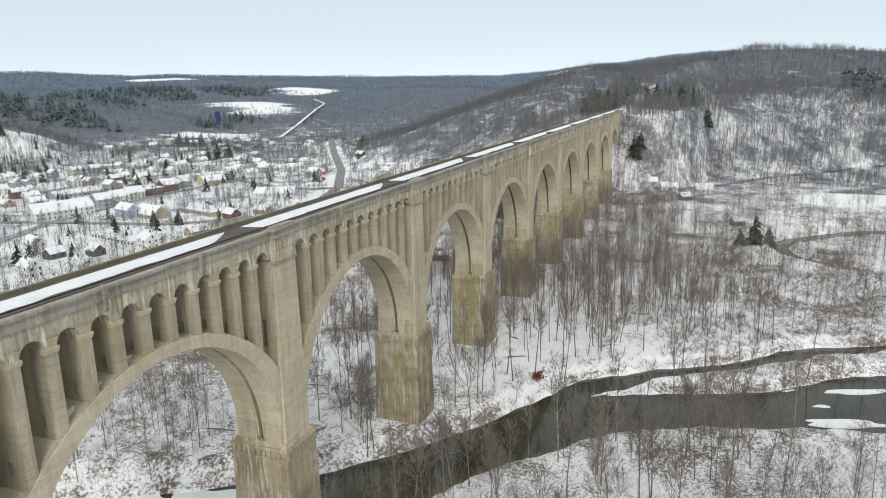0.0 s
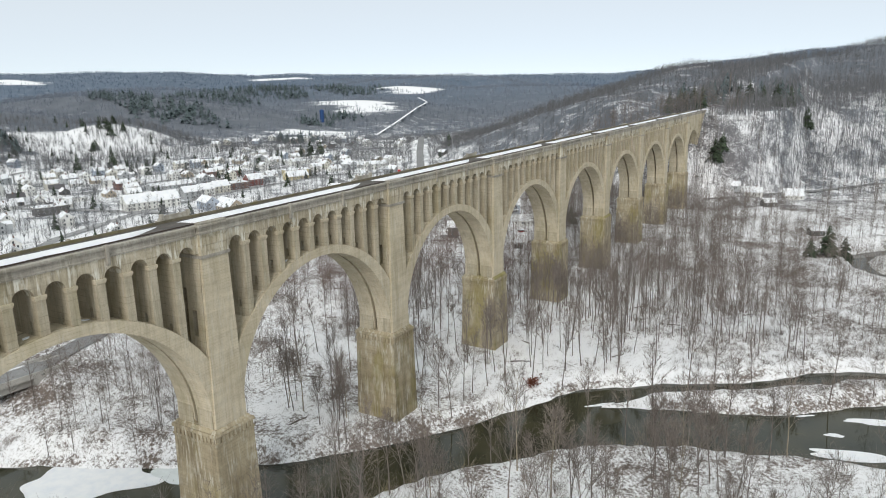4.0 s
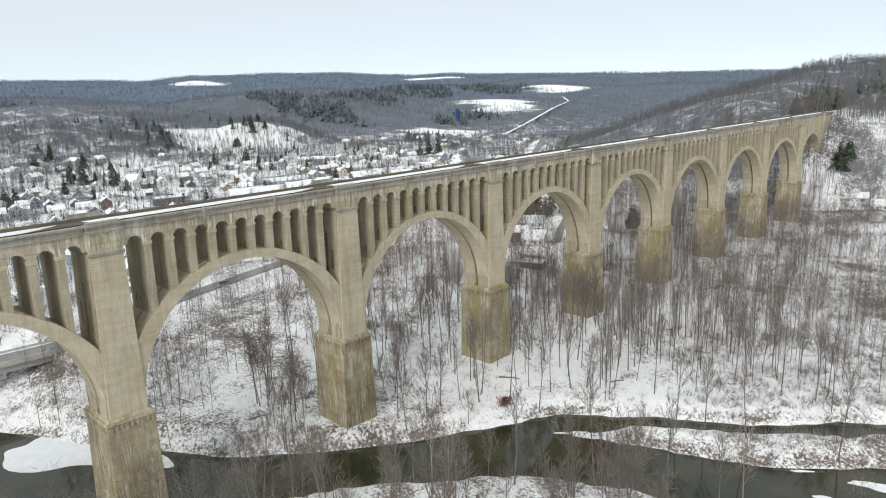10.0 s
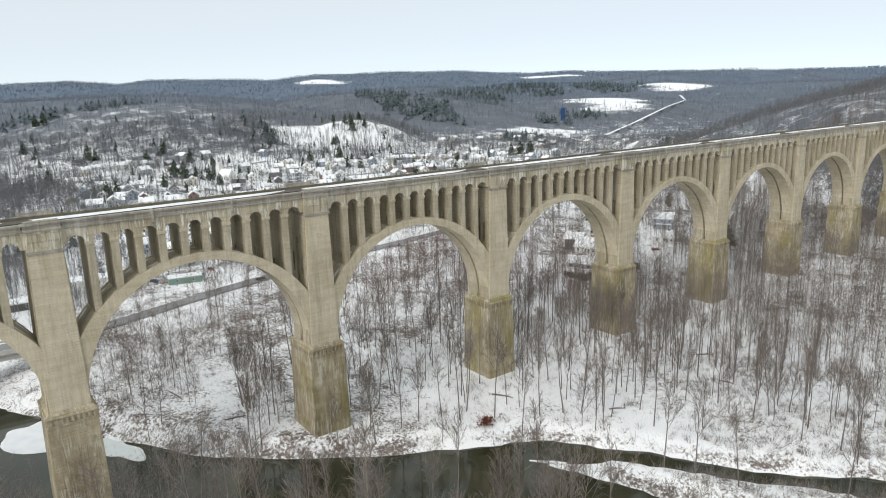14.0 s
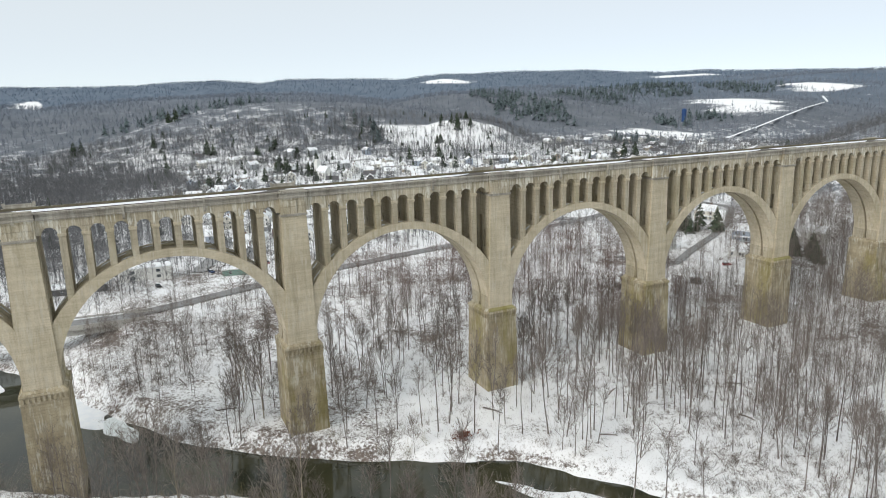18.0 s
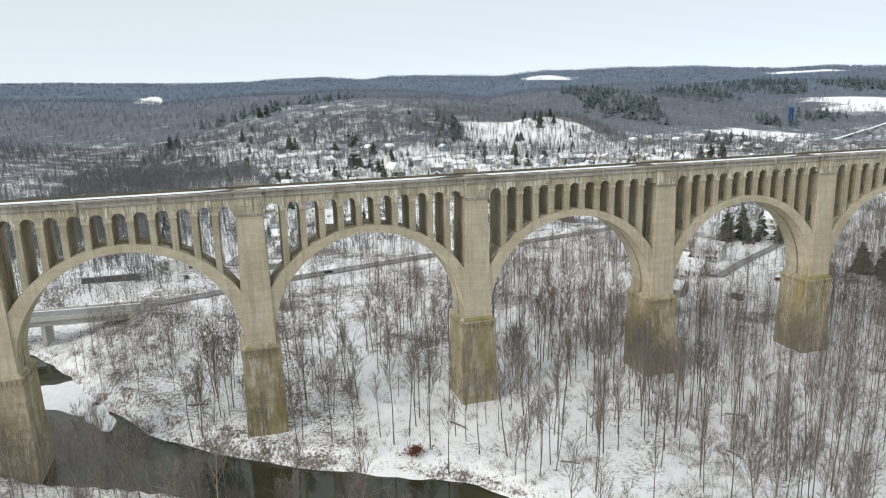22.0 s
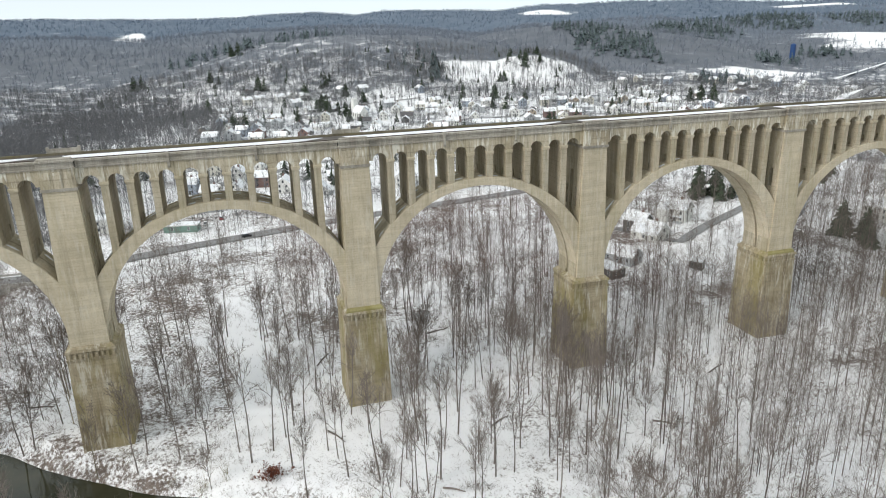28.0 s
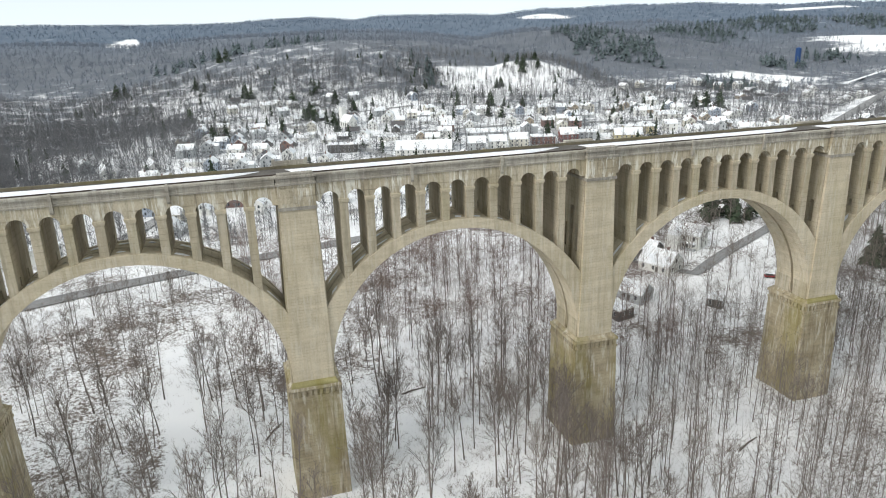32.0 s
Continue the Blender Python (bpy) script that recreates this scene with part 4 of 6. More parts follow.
# ---- trees ----
def grow(seed, height, limbs=11, twigs=5, spread=1.0, first=0.4, lean=0.025):
    """Segments of a bare tree: trunk and limbs, then finer branches; each (p0, p1, r0, r1)."""
    rs = np.random.RandomState(seed)
    wood, fine, spray = [], [], []
    r_base = height * 0.0105 + 0.05
    n = 7
    pts = [np.zeros(3)]
    d = np.array([rs.randn() * lean, rs.randn() * lean, 1.0])
    for i in range(n):
        d = d + np.array([rs.randn() * 0.03, rs.randn() * 0.03, 0])
        pts.append(pts[-1] + d / np.linalg.norm(d) * height / n)
    rad = [r_base * (1 - 0.86 * (i / n) ** 0.9) + 0.012 for i in range(n + 1)]
    for i in range(n):
        wood.append((pts[i] - (np.array([0, 0, 0.5]) if i == 0 else 0), pts[i + 1], rad[i], rad[i + 1]))
    az = rs.rand() * 6.28
    for k in range(limbs):
        f = first + (0.97 - first) * (k + rs.rand() * 0.6) / limbs
        i = min(int(f * n), n - 1)
        p = pts[i] + (pts[i + 1] - pts[i]) * (f * n - i)
        az += 2.4 + rs.randn() * 0.5
        up = 1.0 + 0.9 * f + rs.rand() * 0.5
        ln = height * (0.34 * (1.12 - f) + 0.09) * (0.8 + 0.5 * rs.rand()) * spread
        d = np.array([math.cos(az), math.sin(az), up])
        q, r = p, max(0.028, rad[i] * 0.5)
        path = [p]
        for s in range(3):
            d = d / np.linalg.norm(d) + np.array([rs.randn() * 0.14, rs.randn() * 0.14, 0.12])
            q2 = q + d / np.linalg.norm(d) * ln / 3
            wood.append((q, q2, r * (1 - s / 3.4), r * (1 - (s + 1) / 3.4)))
            q = q2
            path.append(q)
        for t in range(twigs):
            g = 0.25 + 0.75 * (t + rs.rand()) / twigs
            j = min(int(g * 3), 2)
            b = path[j] + (path[j + 1] - path[j]) * (g * 3 - j)
            e = d / np.linalg.norm(d) + rs.randn(3) * 0.55 + np.array([0, 0, 0.35])
            e /= np.linalg.norm(e)
            l2 = ln * (0.35 + 0.3 * rs.rand())
            m = b + e * l2
            fine.append((b, m, 0.026, 0.013))
            for u in range(7):
                v = e + rs.randn(3) * 0.5 + np.array([0, 0, 0.25])
                c = b + e * l2 * (0.25 + 0.75 * rs.rand())
                v = v / np.linalg.norm(v) * l2 * (0.35 + 0.35 * rs.rand())
                side = np.cross(v, rs.randn(3))
                side *= 0.021 / (np.linalg.norm(side) + 1e-9)
                spray.append((c - side, c + side, c + v))
    return wood, fine, spray


def seg_mesh(name, segs, sides, mat, fat=1.0):
    a, b = np.array([s[0] for s in segs]), np.array([s[1] for s in segs])
    v, f = sticks(a, b, np.array([s[2] for s in segs]) * fat, np.array([s[3] for s in segs]) * fat, sides)
    return fast_mesh(name, v, f, mat)


def crown_mesh(segs, spray, mat):
    """Branches as prisms, the finest twigs as slivers."""
    v, f = sticks(np.array([s[0] for s in segs]), np.array([s[1] for s in segs]), np.array([s[2] for s in segs]), np.array([s[3] for s in segs]), 3)
    tri = np.concatenate([f[:, [0, 1, 2]], f[:, [0, 2, 3]]])
    sp = np.array(spray).reshape(-1, 3)
    return fast_mesh("crown", np.concatenate([v, sp]), np.concatenate([tri, len(v) + np.arange(len(sp)).reshape(-1, 3)]), mat)


KINDS = []
for i, (h, limbs, tw, spread, first, wm, tm, label) in enumerate((
        (19, 12, 5, 0.85, 0.45, BARK, TWIG, "tall slender bare hardwood standing in the snow"),
        (21, 11, 5, 0.7, 0.52, BARK, TWIG, "tall straight bare hardwood with a narrow crown"),
        (16, 13, 6, 1.1, 0.32, BARK, TWIG, "bare spreading tree with many fine branches"),
        (13, 13, 6, 1.25, 0.2, BARK, TWIG, "low bare tree with dense fine twigs"),
        (18, 11, 5, 0.9, 0.4, BARK, TWIG, "bare grey tree with upswept limbs"),
        (17, 12, 6, 0.95, 0.35, BARK_PALE, TWIG, "pale-barked bare sycamore near the river"),
        (10, 10, 6, 1.2, 0.22, BARK, TWIG, "young bare tree with a low crown"),
        (20, 9, 4, 0.6, 0.6, BARK, TWIG, "slim bare pole-like tree in the wood"))):
    w, f, sp = grow(100 + i, h, limbs, tw + 3, spread, first)
    KINDS.append((seg_mesh("trunk", w, 5, wm, 0.66), crown_mesh(f, sp, tm), label))


def pier_near(x, y):
    k = np.abs(((y - PIER0 + SPAN / 2) % SPAN) - SPAN / 2)
    return (np.abs(x - BX) < 9) & (k < 8)


def free(x, y, road_gap=8.0):
    """Where a tree may stand."""
    ok = (shore(x, y) > 1.0) & ~pier_near(x, y)
    for line, w in ((HIGHWAY, 9.0), (LANE, 5.0), (HILLROAD, 8.0), (FOOTROAD, 5.0)):
        ok &= along(line, x, y)[0] > w
    ok &= along([(-66, 203), (-85, 204), (-97, 204), (-126, 202), (-147, 200)], x, y)[0] > 4.5
    return ok


def thick(x, y):
    """How dense the valley wood stands, from 0 to 1."""
    d = (0.95 - 0.22 * step(-85, -65, x)) * step(185, 235, y + 0.12 * (x + 60)) * step(-215, -185, x) * (1 - step(-35, -5, x))
    d = np.maximum(d, 0.42 * step(-40, -20, x) * step(245, 275, y - 0.25 * x) * (1 - 0.3 * step(330, 420, y)))
    d = np.maximum(d, 0.5 * step(-205, -190, x) * (1 - step(-90, -60, x)) * step(110, 140, y))
    d = np.maximum(d, (0.34 + 0.36 * (1 - step(120, 165, y - 0.45 * x))) * (1 - step(205, 225, y - 0.2 * x)) * step(-115, -95, x))
    d = np.maximum(d, 0.33 * (1 - step(0.8, 1.2, np.hypot((x - 25) / 50, (y - 240 - 0.4 * (x - 25)) / 9))))
    d = np.maximum(d, 0.62 * step(290, 330, y) * step(-215, -185, x) * (1 - step(-30, 10, x)))
    d = np.maximum(d, 0.5 * step(3, 16, hills(x, y)))
    d = np.maximum(d, 0.8 * (1 - step(0.8, 1.15, np.hypot((x + 143) / 32, (y - 128) / 26))))
    d = np.maximum(d, 0.85 * (1 - step(0.8, 1.15, np.hypot((x + 60) / 42, (y - 112) / 20))))
    d = d * (1 - 0.4 * (1 - step(0.7, 1.1, np.hypot((x + 88) / 48, (y - 236) / 36))))
    d = d * (1 - 0.85 * (1 - step(0.8, 1.1, np.hypot((x + 20) / 36, (y - 592) / 30))))
    d = np.maximum(d, 0.85 - 0.85 * step(0.7, 1.1, np.hypot((x + 45) / 34, (y - 335) / 48)))
    # gardens and yards by the lane stay open
    d = d * (1 - 0.5 * (1 - step(26, 40, along([(-140, 355), (-172, 400), (-185, 440)], x, y)[0])) * (1 - step(-118, -105, x)))
    d = d * (1 - 0.6 * step(-60, -35, x) * step(470, 520, y))
    d = d * (0.3 + 1.1 * N1(x, y, 22, 3))
    return d * (1 - open_field(x, y))


rs = np.random.RandomState(11)
cand = np.stack([rs.uniform(-225, 260, 24000), rs.uniform(70, 640, 24000)], -1)
cand = cand[(rs.rand(24000) < (0.44 + 0.26 * step(255, 300, cand[:, 1])) * thick(cand[:, 0], cand[:, 1])) & free(cand[:, 0], cand[:, 1])]
# keep them apart
kept, cells = [], {}
for p in cand:
    c = (int(p[0] // 4), int(p[1] // 4))
    if all((q[0] - p[0]) ** 2 + (q[1] - p[1]) ** 2 > 5.0 for i in (-1, 0, 1) for j in (-1, 0, 1) for q in cells.get((c[0] + i, c[1] + j), ())):
        cells.setdefault(c, []).append(p)
        kept.append(p)
kept = np.array(kept)
near = (kept[:, 0] > -125) & (kept[:, 0] < 45) & (kept[:, 1] > 120) & (kept[:, 1] < 330)
order = np.argsort(np.where(near, np.hypot(kept[:, 0] + 40, kept[:, 1] - 215), 1e6))
near_set, rest = kept[order[:290]], kept[order[290:]]
proto = []
for tr, cr, label in KINDS:
    t = thing("tree", (0, 0, -500), 0, label, "tree", "bare trees of the valley wood")
    mpart("trunk", tr, t)
    mpart("crown", cr, t)
    proto.append(t)
used = set()
NZ = land(near_set[:, 0], near_set[:, 1])
for (x, y), z in zip(near_set, NZ):
    south = y < 205 + 0.2 * x
    k = int(rs.choice([5, 2, 6, 4, 1, 2, 4, 6]) if south else rs.choice([0, 1, 2, 4, 7, 0, 1, 3]))
    s = rs.uniform(0.95, 1.4) if south else rs.uniform(0.85, 1.3)
    m = pose(x, y, z - 0.1, rs.randn() * 1.0, rs.randn() * 1.0, rs.uniform(0, 360))
    if k not in used:
        used.add(k)
        proto[k].matrix_basis = m
    else:
        t = copy_thing(proto[k], m)
        t.scale = (s, s, s * rs.uniform(0.9, 1.1))
for k, t in enumerate(proto):
    if k not in used:
        bpy.data.objects.remove(t.children[0])
        bpy.data.objects.remove(t.children[0])
        bpy.data.objects.remove(t)


def tri_fan(p0, d, length, width, rs):
    """Thin triangles from p0 along d: arrays of corners."""
    side = np.cross(d, rs.randn(*d.shape))
    side /= np.linalg.norm(side, axis=-1, keepdims=True) + 1e-9
    w = side * width[..., None]
    return np.stack([p0 - w, p0 + w, p0 + d * length[..., None]], -2)


def woods(name, xy, z, height, mat_trunk, mat_twig, label, twigs, twig_w, trunk_r, crown0=0.35, seed=1, spread=0.34, bows=0.0):
    """Many bare trees as one joined mesh: a tapered trunk each, and a haze of fine branches."""
    rs = np.random.RandomState(seed)
    n = len(xy)
    h = height * rs.uniform(0.75, 1.2, n)
    base = np.concatenate([xy, (z - 0.4)[:, None]], 1)
    lean = np.concatenate([rs.randn(n, 2) * 0.022, np.ones((n, 1))], 1)
    top = base + lean * h[:, None]
    v, f = sticks(base, top, trunk_r * rs.uniform(0.7, 1.3, n), 0.02, 3)
    tri = np.concatenate([f[:, [0, 1, 2]], f[:, [0, 2, 3]]])
    g = crown0 + (0.98 - crown0) * rs.rand(n, twigs)
    p0 = base[:, None] + lean[:, None] * (h[:, None] * g)[..., None]
    az = rs.rand(n, twigs) * 6.283
    d = np.stack([np.cos(az), np.sin(az), 0.5 + 1.2 * rs.rand(n, twigs)], -1)
    d /= np.linalg.norm(d, axis=-1, keepdims=True)
    ln = h[:, None] * (spread * (1.15 - g) + 0.07) * rs.uniform(0.7, 1.3, (n, twigs))
    if bows:   # second order: start out on the limbs
        half = twigs // 2
        p0[:, half:] = p0[:, half:] + (d * ln[..., None] * 0.55)[:, :twigs - half][:, :p0[:, half:].shape[1]]
        d[:, half:] = d[:, half:] + rs.randn(n, twigs - half, 3) * 0.35
        ln[:, half:] *= 0.75
    t3 = tri_fan(p0, d, ln, np.full(ln.shape, twig_w), rs).reshape(-1, 3)
    ob = tagged(new(name, fast_mesh(name, v, tri, mat_trunk)), label, "woodland", kind="stuff")
    tw = hang(new("branches", fast_mesh("branches", t3, np.arange(len(t3)).reshape(-1, 3), mat_twig)), ob)
    tagged(tw, kind="stuff")
    return ob


ruddy = (rest[:, 0] < -84) & (rest[:, 1] > 215) & (rest[:, 1] < 345)
for name, sel, mat, label, seed in (("valley_wood", ~ruddy, TWIG, "dense bare hardwood trees under the viaduct", 21), ("ruddy_wood", ruddy, TWIG_RED, "bare trees with a reddish haze of twigs behind the piers", 22)):
    woods(name, rest[sel], land(rest[sel, 0], rest[sel, 1]), 18.5, BARK, mat, label, 96, 0.034, 0.115, 0.32, seed, 0.36, 1.0)

rs = np.random.RandomState(29)
poles = np.stack([rs.uniform(-74, -4, 230), rs.uniform(285, 392, 230)], -1)
poles = poles[(rs.rand(230) < 0.55 + 0.5 * (N2(poles[:, 0], poles[:, 1], 18, 2) > 0.5)) & free(poles[:, 0], poles[:, 1])]
woods("pole_wood", poles, land(poles[:, 0], poles[:, 1]), 17.5, BARK, TWIG, "close stand of slim bare poles beside the piers", 56, 0.034, 0.105, 0.4, 30, 0.28, 1.0)

# woods of the hillsides, thinner and joined with distance
def scatter(n, x0, x1, y0, y1, keep, seed):
    rs = np.random.RandomState(seed)
    x, y = rs.uniform(x0, x1, n), rs.uniform(y0, y1, n)
    ok = (rs.rand(n) < keep(x, y)) & free(x, y)
    return np.stack([x[ok], y[ok]], -1)


def in_view(x, y):
    """The half of the land north and west of the river bend, kept to where the camera looks."""
    return (y > 0.55 * x + 20) & ~((x > -230) & (x < 260) & (y < 640))


def town_near(x, y):
    return step(-760, -660, x) * (1 - step(-300, -250, x)) * step(50, 230, y + 0.12 * (x + 450) + (N1(x, y, 70, 3) - 0.5) * 200) * (1 - step(640, 720, y))


def keep_mid(x, y):
    r = np.hypot(x - 50, y - 180)
    d = (0.45 + 0.9 * N1(x, y, 70, 3)) * (1 - open_field(x, y)) * (1 - 0.9 * town_near(x, y))
    return np.where(in_view(x, y) & (r < 1000), d, 0)


def keep_far(x, y):
    r = np.hypot(x - 50, y - 180)
    d = (0.45 + 0.8 * N1(x, y, 120, 3)) * (1 - open_field(x, y)) * (1 - 0.92 * town_near(x, y))
    return np.where(in_view(x, y) & (r >= 1000) & ((r < 2100) | (np.hypot(x + 1380, y - 2420) < 620)), d, 0)


def keep_ridge(x, y):
    r = np.hypot(x - 50, y - 180)
    return np.where(in_view(x, y) & (r >= 2100) & (r < 3800) & (np.hypot(x + 1380, y - 2420) > 600), (1 - open_field(x, y)), 0)


def on_rail(p):
    return p[along(RAILWAY, p[:, 0], p[:, 1])[0] > 9]


mid = on_rail(scatter(84000, -1000, 600, -300, 1200, keep_mid, 31))
woods("hillside_wood", mid, land(mid[:, 0], mid[:, 1]), 11.5, WOODS, WOODS, "bare hardwood forest on the hillsides near the viaduct", 13, 0.105, 0.12, 0.25, 32, 0.36)
slope = on_rail(scatter(19000, -105, 380, 555, 930, lambda x, y: (0.45 + 0.9 * N2(x, y, 40, 3)) * step(2, 8, hills(x, y)), 37))
woods("slope_wood", slope, land(slope[:, 0], slope[:, 1]), 15, WOODS, WOODS, "slender bare trees on the steep snowy slope", 9, 0.07, 0.15, 0.4, 38, 0.2)
far = scatter(60000, -2100, 900, -700, 3000, keep_far, 33)
woods("far_wood", far, land(far[:, 0], far[:, 1]), 10.5, FARWOODS, FARWOODS, "bare forest on hills beyond the town, tinted blue-grey for haze", 12, 0.34, 0.1, 0.12, 34, 0.5)
rid = scatter(60000, -3800, 1500, -1500, 3900, keep_ridge, 35)
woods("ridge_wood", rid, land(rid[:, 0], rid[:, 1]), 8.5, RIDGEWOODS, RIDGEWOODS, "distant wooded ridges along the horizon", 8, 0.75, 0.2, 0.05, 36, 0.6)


# conifers
def conifer_arrays(rs, height, whorls, boughs, width):
    tris = []
    for k in range(whorls):
        f = (k + 0.3) / whorls
        z = height * (0.1 + 0.88 * f)
        reach = width * (1 - f) ** 0.85 + 0.25
        for j in range(boughs):
            a = rs.rand() * 6.283
            r = reach * rs.uniform(0.3, 1.35)
            d = np.array([math.cos(a), math.sin(a), 0])
            s = np.array([-d[1], d[0], 0]) * r * rs.uniform(0.22, 0.36)
            p = np.array([0, 0, z + rs.randn() * height * 0.012])
            tip = p + d * r + np.array([0, 0, -0.28 * r + rs.randn() * 0.1 * r])
            mid_ = p + d * r * 0.55 + np.array([0, 0, -0.02 * r])
            tris += [(p, mid_ - s, mid_ + s), (mid_ - s, tip, mid_ + s), (mid_ - s * 1.5 + [0, 0, -0.25 * r], mid_, tip + s * 0.8 - [0, 0, 0.1 * r])]
    return np.array(tris)


PINES = []
for i, (h, w) in enumerate(((17, 4.0), (14, 4.6), (19, 5.8), (11, 2.4))):
    rsx = np.random.RandomState(60 + i)
    tr = conifer_arrays(rsx, h, 18, 10, w).reshape(-1, 3)
    crown = fast_mesh("crown", tr, np.arange(len(tr)).reshape(-1, 3), NEEDLE)
    v, f = sticks([(0, 0, -0.5)], [(0, 0, h * 0.97)], 0.26, 0.03, 6)
    PINES.append((fast_mesh("trunk", v, f, BARK), crown))
PINE_AT = [(-205, 440, 0, 1.2), (-199, 447, 0, 1.15), (-211, 434, 2, 1.0), (-213, 446, 0, 1.25), (-190, 452, 1, 1.1), (-203, 428, 0, 1.0), (-196, 436, 3, 1.3), (-140, 455, 2, 0.9), (-133, 462, 1, 1.1), (-146, 463, 1, 1.0), (-126, 456, 1, 0.9), (-215, 520, 3, 0.8), (-219, 526, 3, 0.7), (-211, 515, 3, 0.75), (-223, 533, 3, 0.8), (-206, 509, 3, 0.7),
           (28, 429, 2, 1.0), (36, 436, 1, 1.0), (20, 425, 1, 0.8), (86, 362, 1, 0.6), (94, 366, 1, 0.7), (102, 360, 3, 0.8), (-58, 588, 2, 1.15), (-54, 594, 1, 1.1), (-92, 668, 2, 1.2), (-86, 676, 0, 1.3), (-98, 660, 0, 1.2), (-104, 672, 2, 1.1), (-110, 655, 1, 1.2), (-60, 700, 0, 1.2), (-52, 712, 2, 1.2),
           (-40, 705, 0, 1.3), (-30, 720, 2, 1.2), (-20, 735, 0, 1.3), (-5, 740, 2, 1.2), (-338, 348, 1, 0.8), (-325, 356, 1, 0.75), (-345, 560, 3, 1.2), (-420, 800, 2, 1.0), (-590, 345, 0, 0.9), (-580, 312, 1, 0.9), (-620, 315, 2, 0.9), (-628, 322, 0, 0.9), (-655, 300, 2, 1.1), (-668, 292, 1, 1.1), (-600, 265, 0, 1.0), (-690, 300, 2, 1.0),
           (-800, 552, 1, 1.0), (-806, 560, 1, 1.1), (-855, 612, 2, 1.0), (-866, 608, 0, 1.1), (-842, 628, 1, 0.9), (-830, 600, 2, 1.1), (-880, 640, 1, 1.0), (-560, 690, 2, 1.2), (-552, 700, 2, 1.2), (-570, 684, 1, 1.2), (-470, 470, 2, 0.8), (-520, 560, 2, 0.9), (-600, 480, 1, 1.0), (-610, 470, 0, 1.0), (-640, 520, 1, 1.0),
           (-829, 239, 2, 1.2), (-822, 246, 0, 1.2), (-758, 289, 2, 1.2), (-813, 321, 0, 1.3), (-757, 337, 2, 1.0), (-714, 350, 1, 1.1), (-699, 466, 0, 1.2), (-687, 501, 2, 1.1), (-926, 83, 2, 1.2), (-934, 92, 0, 1.2), (-1036, 212, 1, 1.3), (-1030, 222, 2, 1.2), (-905, 180, 0, 1.2), (-700, 180, 2, 1.0), (-560, 215, 0, 1.2), (-548, 205, 2, 1.0)]
pz = land(np.array([p[0] for p in PINE_AT]), np.array([p[1] for p in PINE_AT]))
pine_proto = {}
for (x, y, k, s), z in zip(PINE_AT, pz):
    m = pose(x, y, z - 0.2, 0, 0, (x * 37 + y * 11) % 360)
    if k not in pine_proto:
        t = pine_proto[k] = thing("conifer", (0, 0, 0), 0, "dark green conifer standing over the snow", "conifer tree", "scattered conifers")
        mpart("trunk", PINES[k][0], t)
        mpart("crown", PINES[k][1], t)
        t.matrix_basis = m
    else:
        t = copy_thing(pine_proto[k], m)
    t.scale = (s, s, s)


def stands(name, xy, z, height, width, mat, label, layers, seed):
    """Many far conifers as one mesh: ragged tiers of drooping boughs."""
    rs = np.random.RandomState(seed)
    n = len(xy)
    h = height * rs.uniform(0.6, 1.25, n)
    base = np.concatenate([xy, z[:, None]], 1)
    g = np.linspace(0.12, 0.9, layers)[None, :, None] + rs.randn(n, layers, 5) * 0.03
    az = rs.rand(n, layers, 5) * 6.283
    reach = width * np.clip(1 - g, 0.02, 1) ** 0.8 * rs.uniform(0.7, 1.2, (n, layers, 5)) * (h / height)[:, None, None]
    d = np.stack([np.cos(az), np.sin(az), np.full(az.shape, -0.25)], -1)
    side = np.stack([-np.sin(az), np.cos(az), 0 * az], -1)
    p = base[:, None, None] + np.stack([0 * g, 0 * g, g * h[:, None, None]], -1)
    tip = p + d * reach[..., None]
    up = np.stack([0 * g, 0 * g, np.full(g.shape, 1.0)], -1) * (h[:, None, None, None] * 0.16)
    t3 = np.stack([p + up, tip - side * reach[..., None] * 0.6, tip + side * reach[..., None] * 0.6], -2).reshape(-1, 3)
    return tagged(new(name, fast_mesh(name, t3, np.arange(len(t3)).reshape(-1, 3), mat)), label, "woodland", kind="stuff")


CONIFER_STANDS = [(-1020, 850, 130, 80), (-1180, 860, 80, 60), (-1330, 1230, 140, 100), (-1450, 1500, 170, 120), (-1290, 1690, 130, 90), (-850, 1050, 45, 35), (-915, 1180, 50, 35), (-700, 820, 40, 30), (-55, 765, 55, 40), (-100, 730, 30, 40), (170, 940, 40, 70), (205, 830, 30, 40)]


def keep_con(x, y):
    r = np.hypot(x - 50, y - 180)
    patch = 0.25 * step(0.6, 0.68, N2(x, y, 160, 3)) * (x < -650) * (1 - step(0.7, 1.2, np.hypot((x + 960) / 200, (y - 330) / 280)))
    for cx, cy, a, b in CONIFER_STANDS:
        patch = np.maximum(patch, 0.5 * (1 - step(0.6, 1.1, np.hypot((x - cx) / a, (y - cy) / b) + (N1(x, y, 50, 3) - 0.5) * 0.9)))
    return np.where(in_view(x, y) & (r > 480) & (r < 2100), patch * (1 - open_field(x, y)) * (1 - 0.9 * town_near(x, y)), 0)


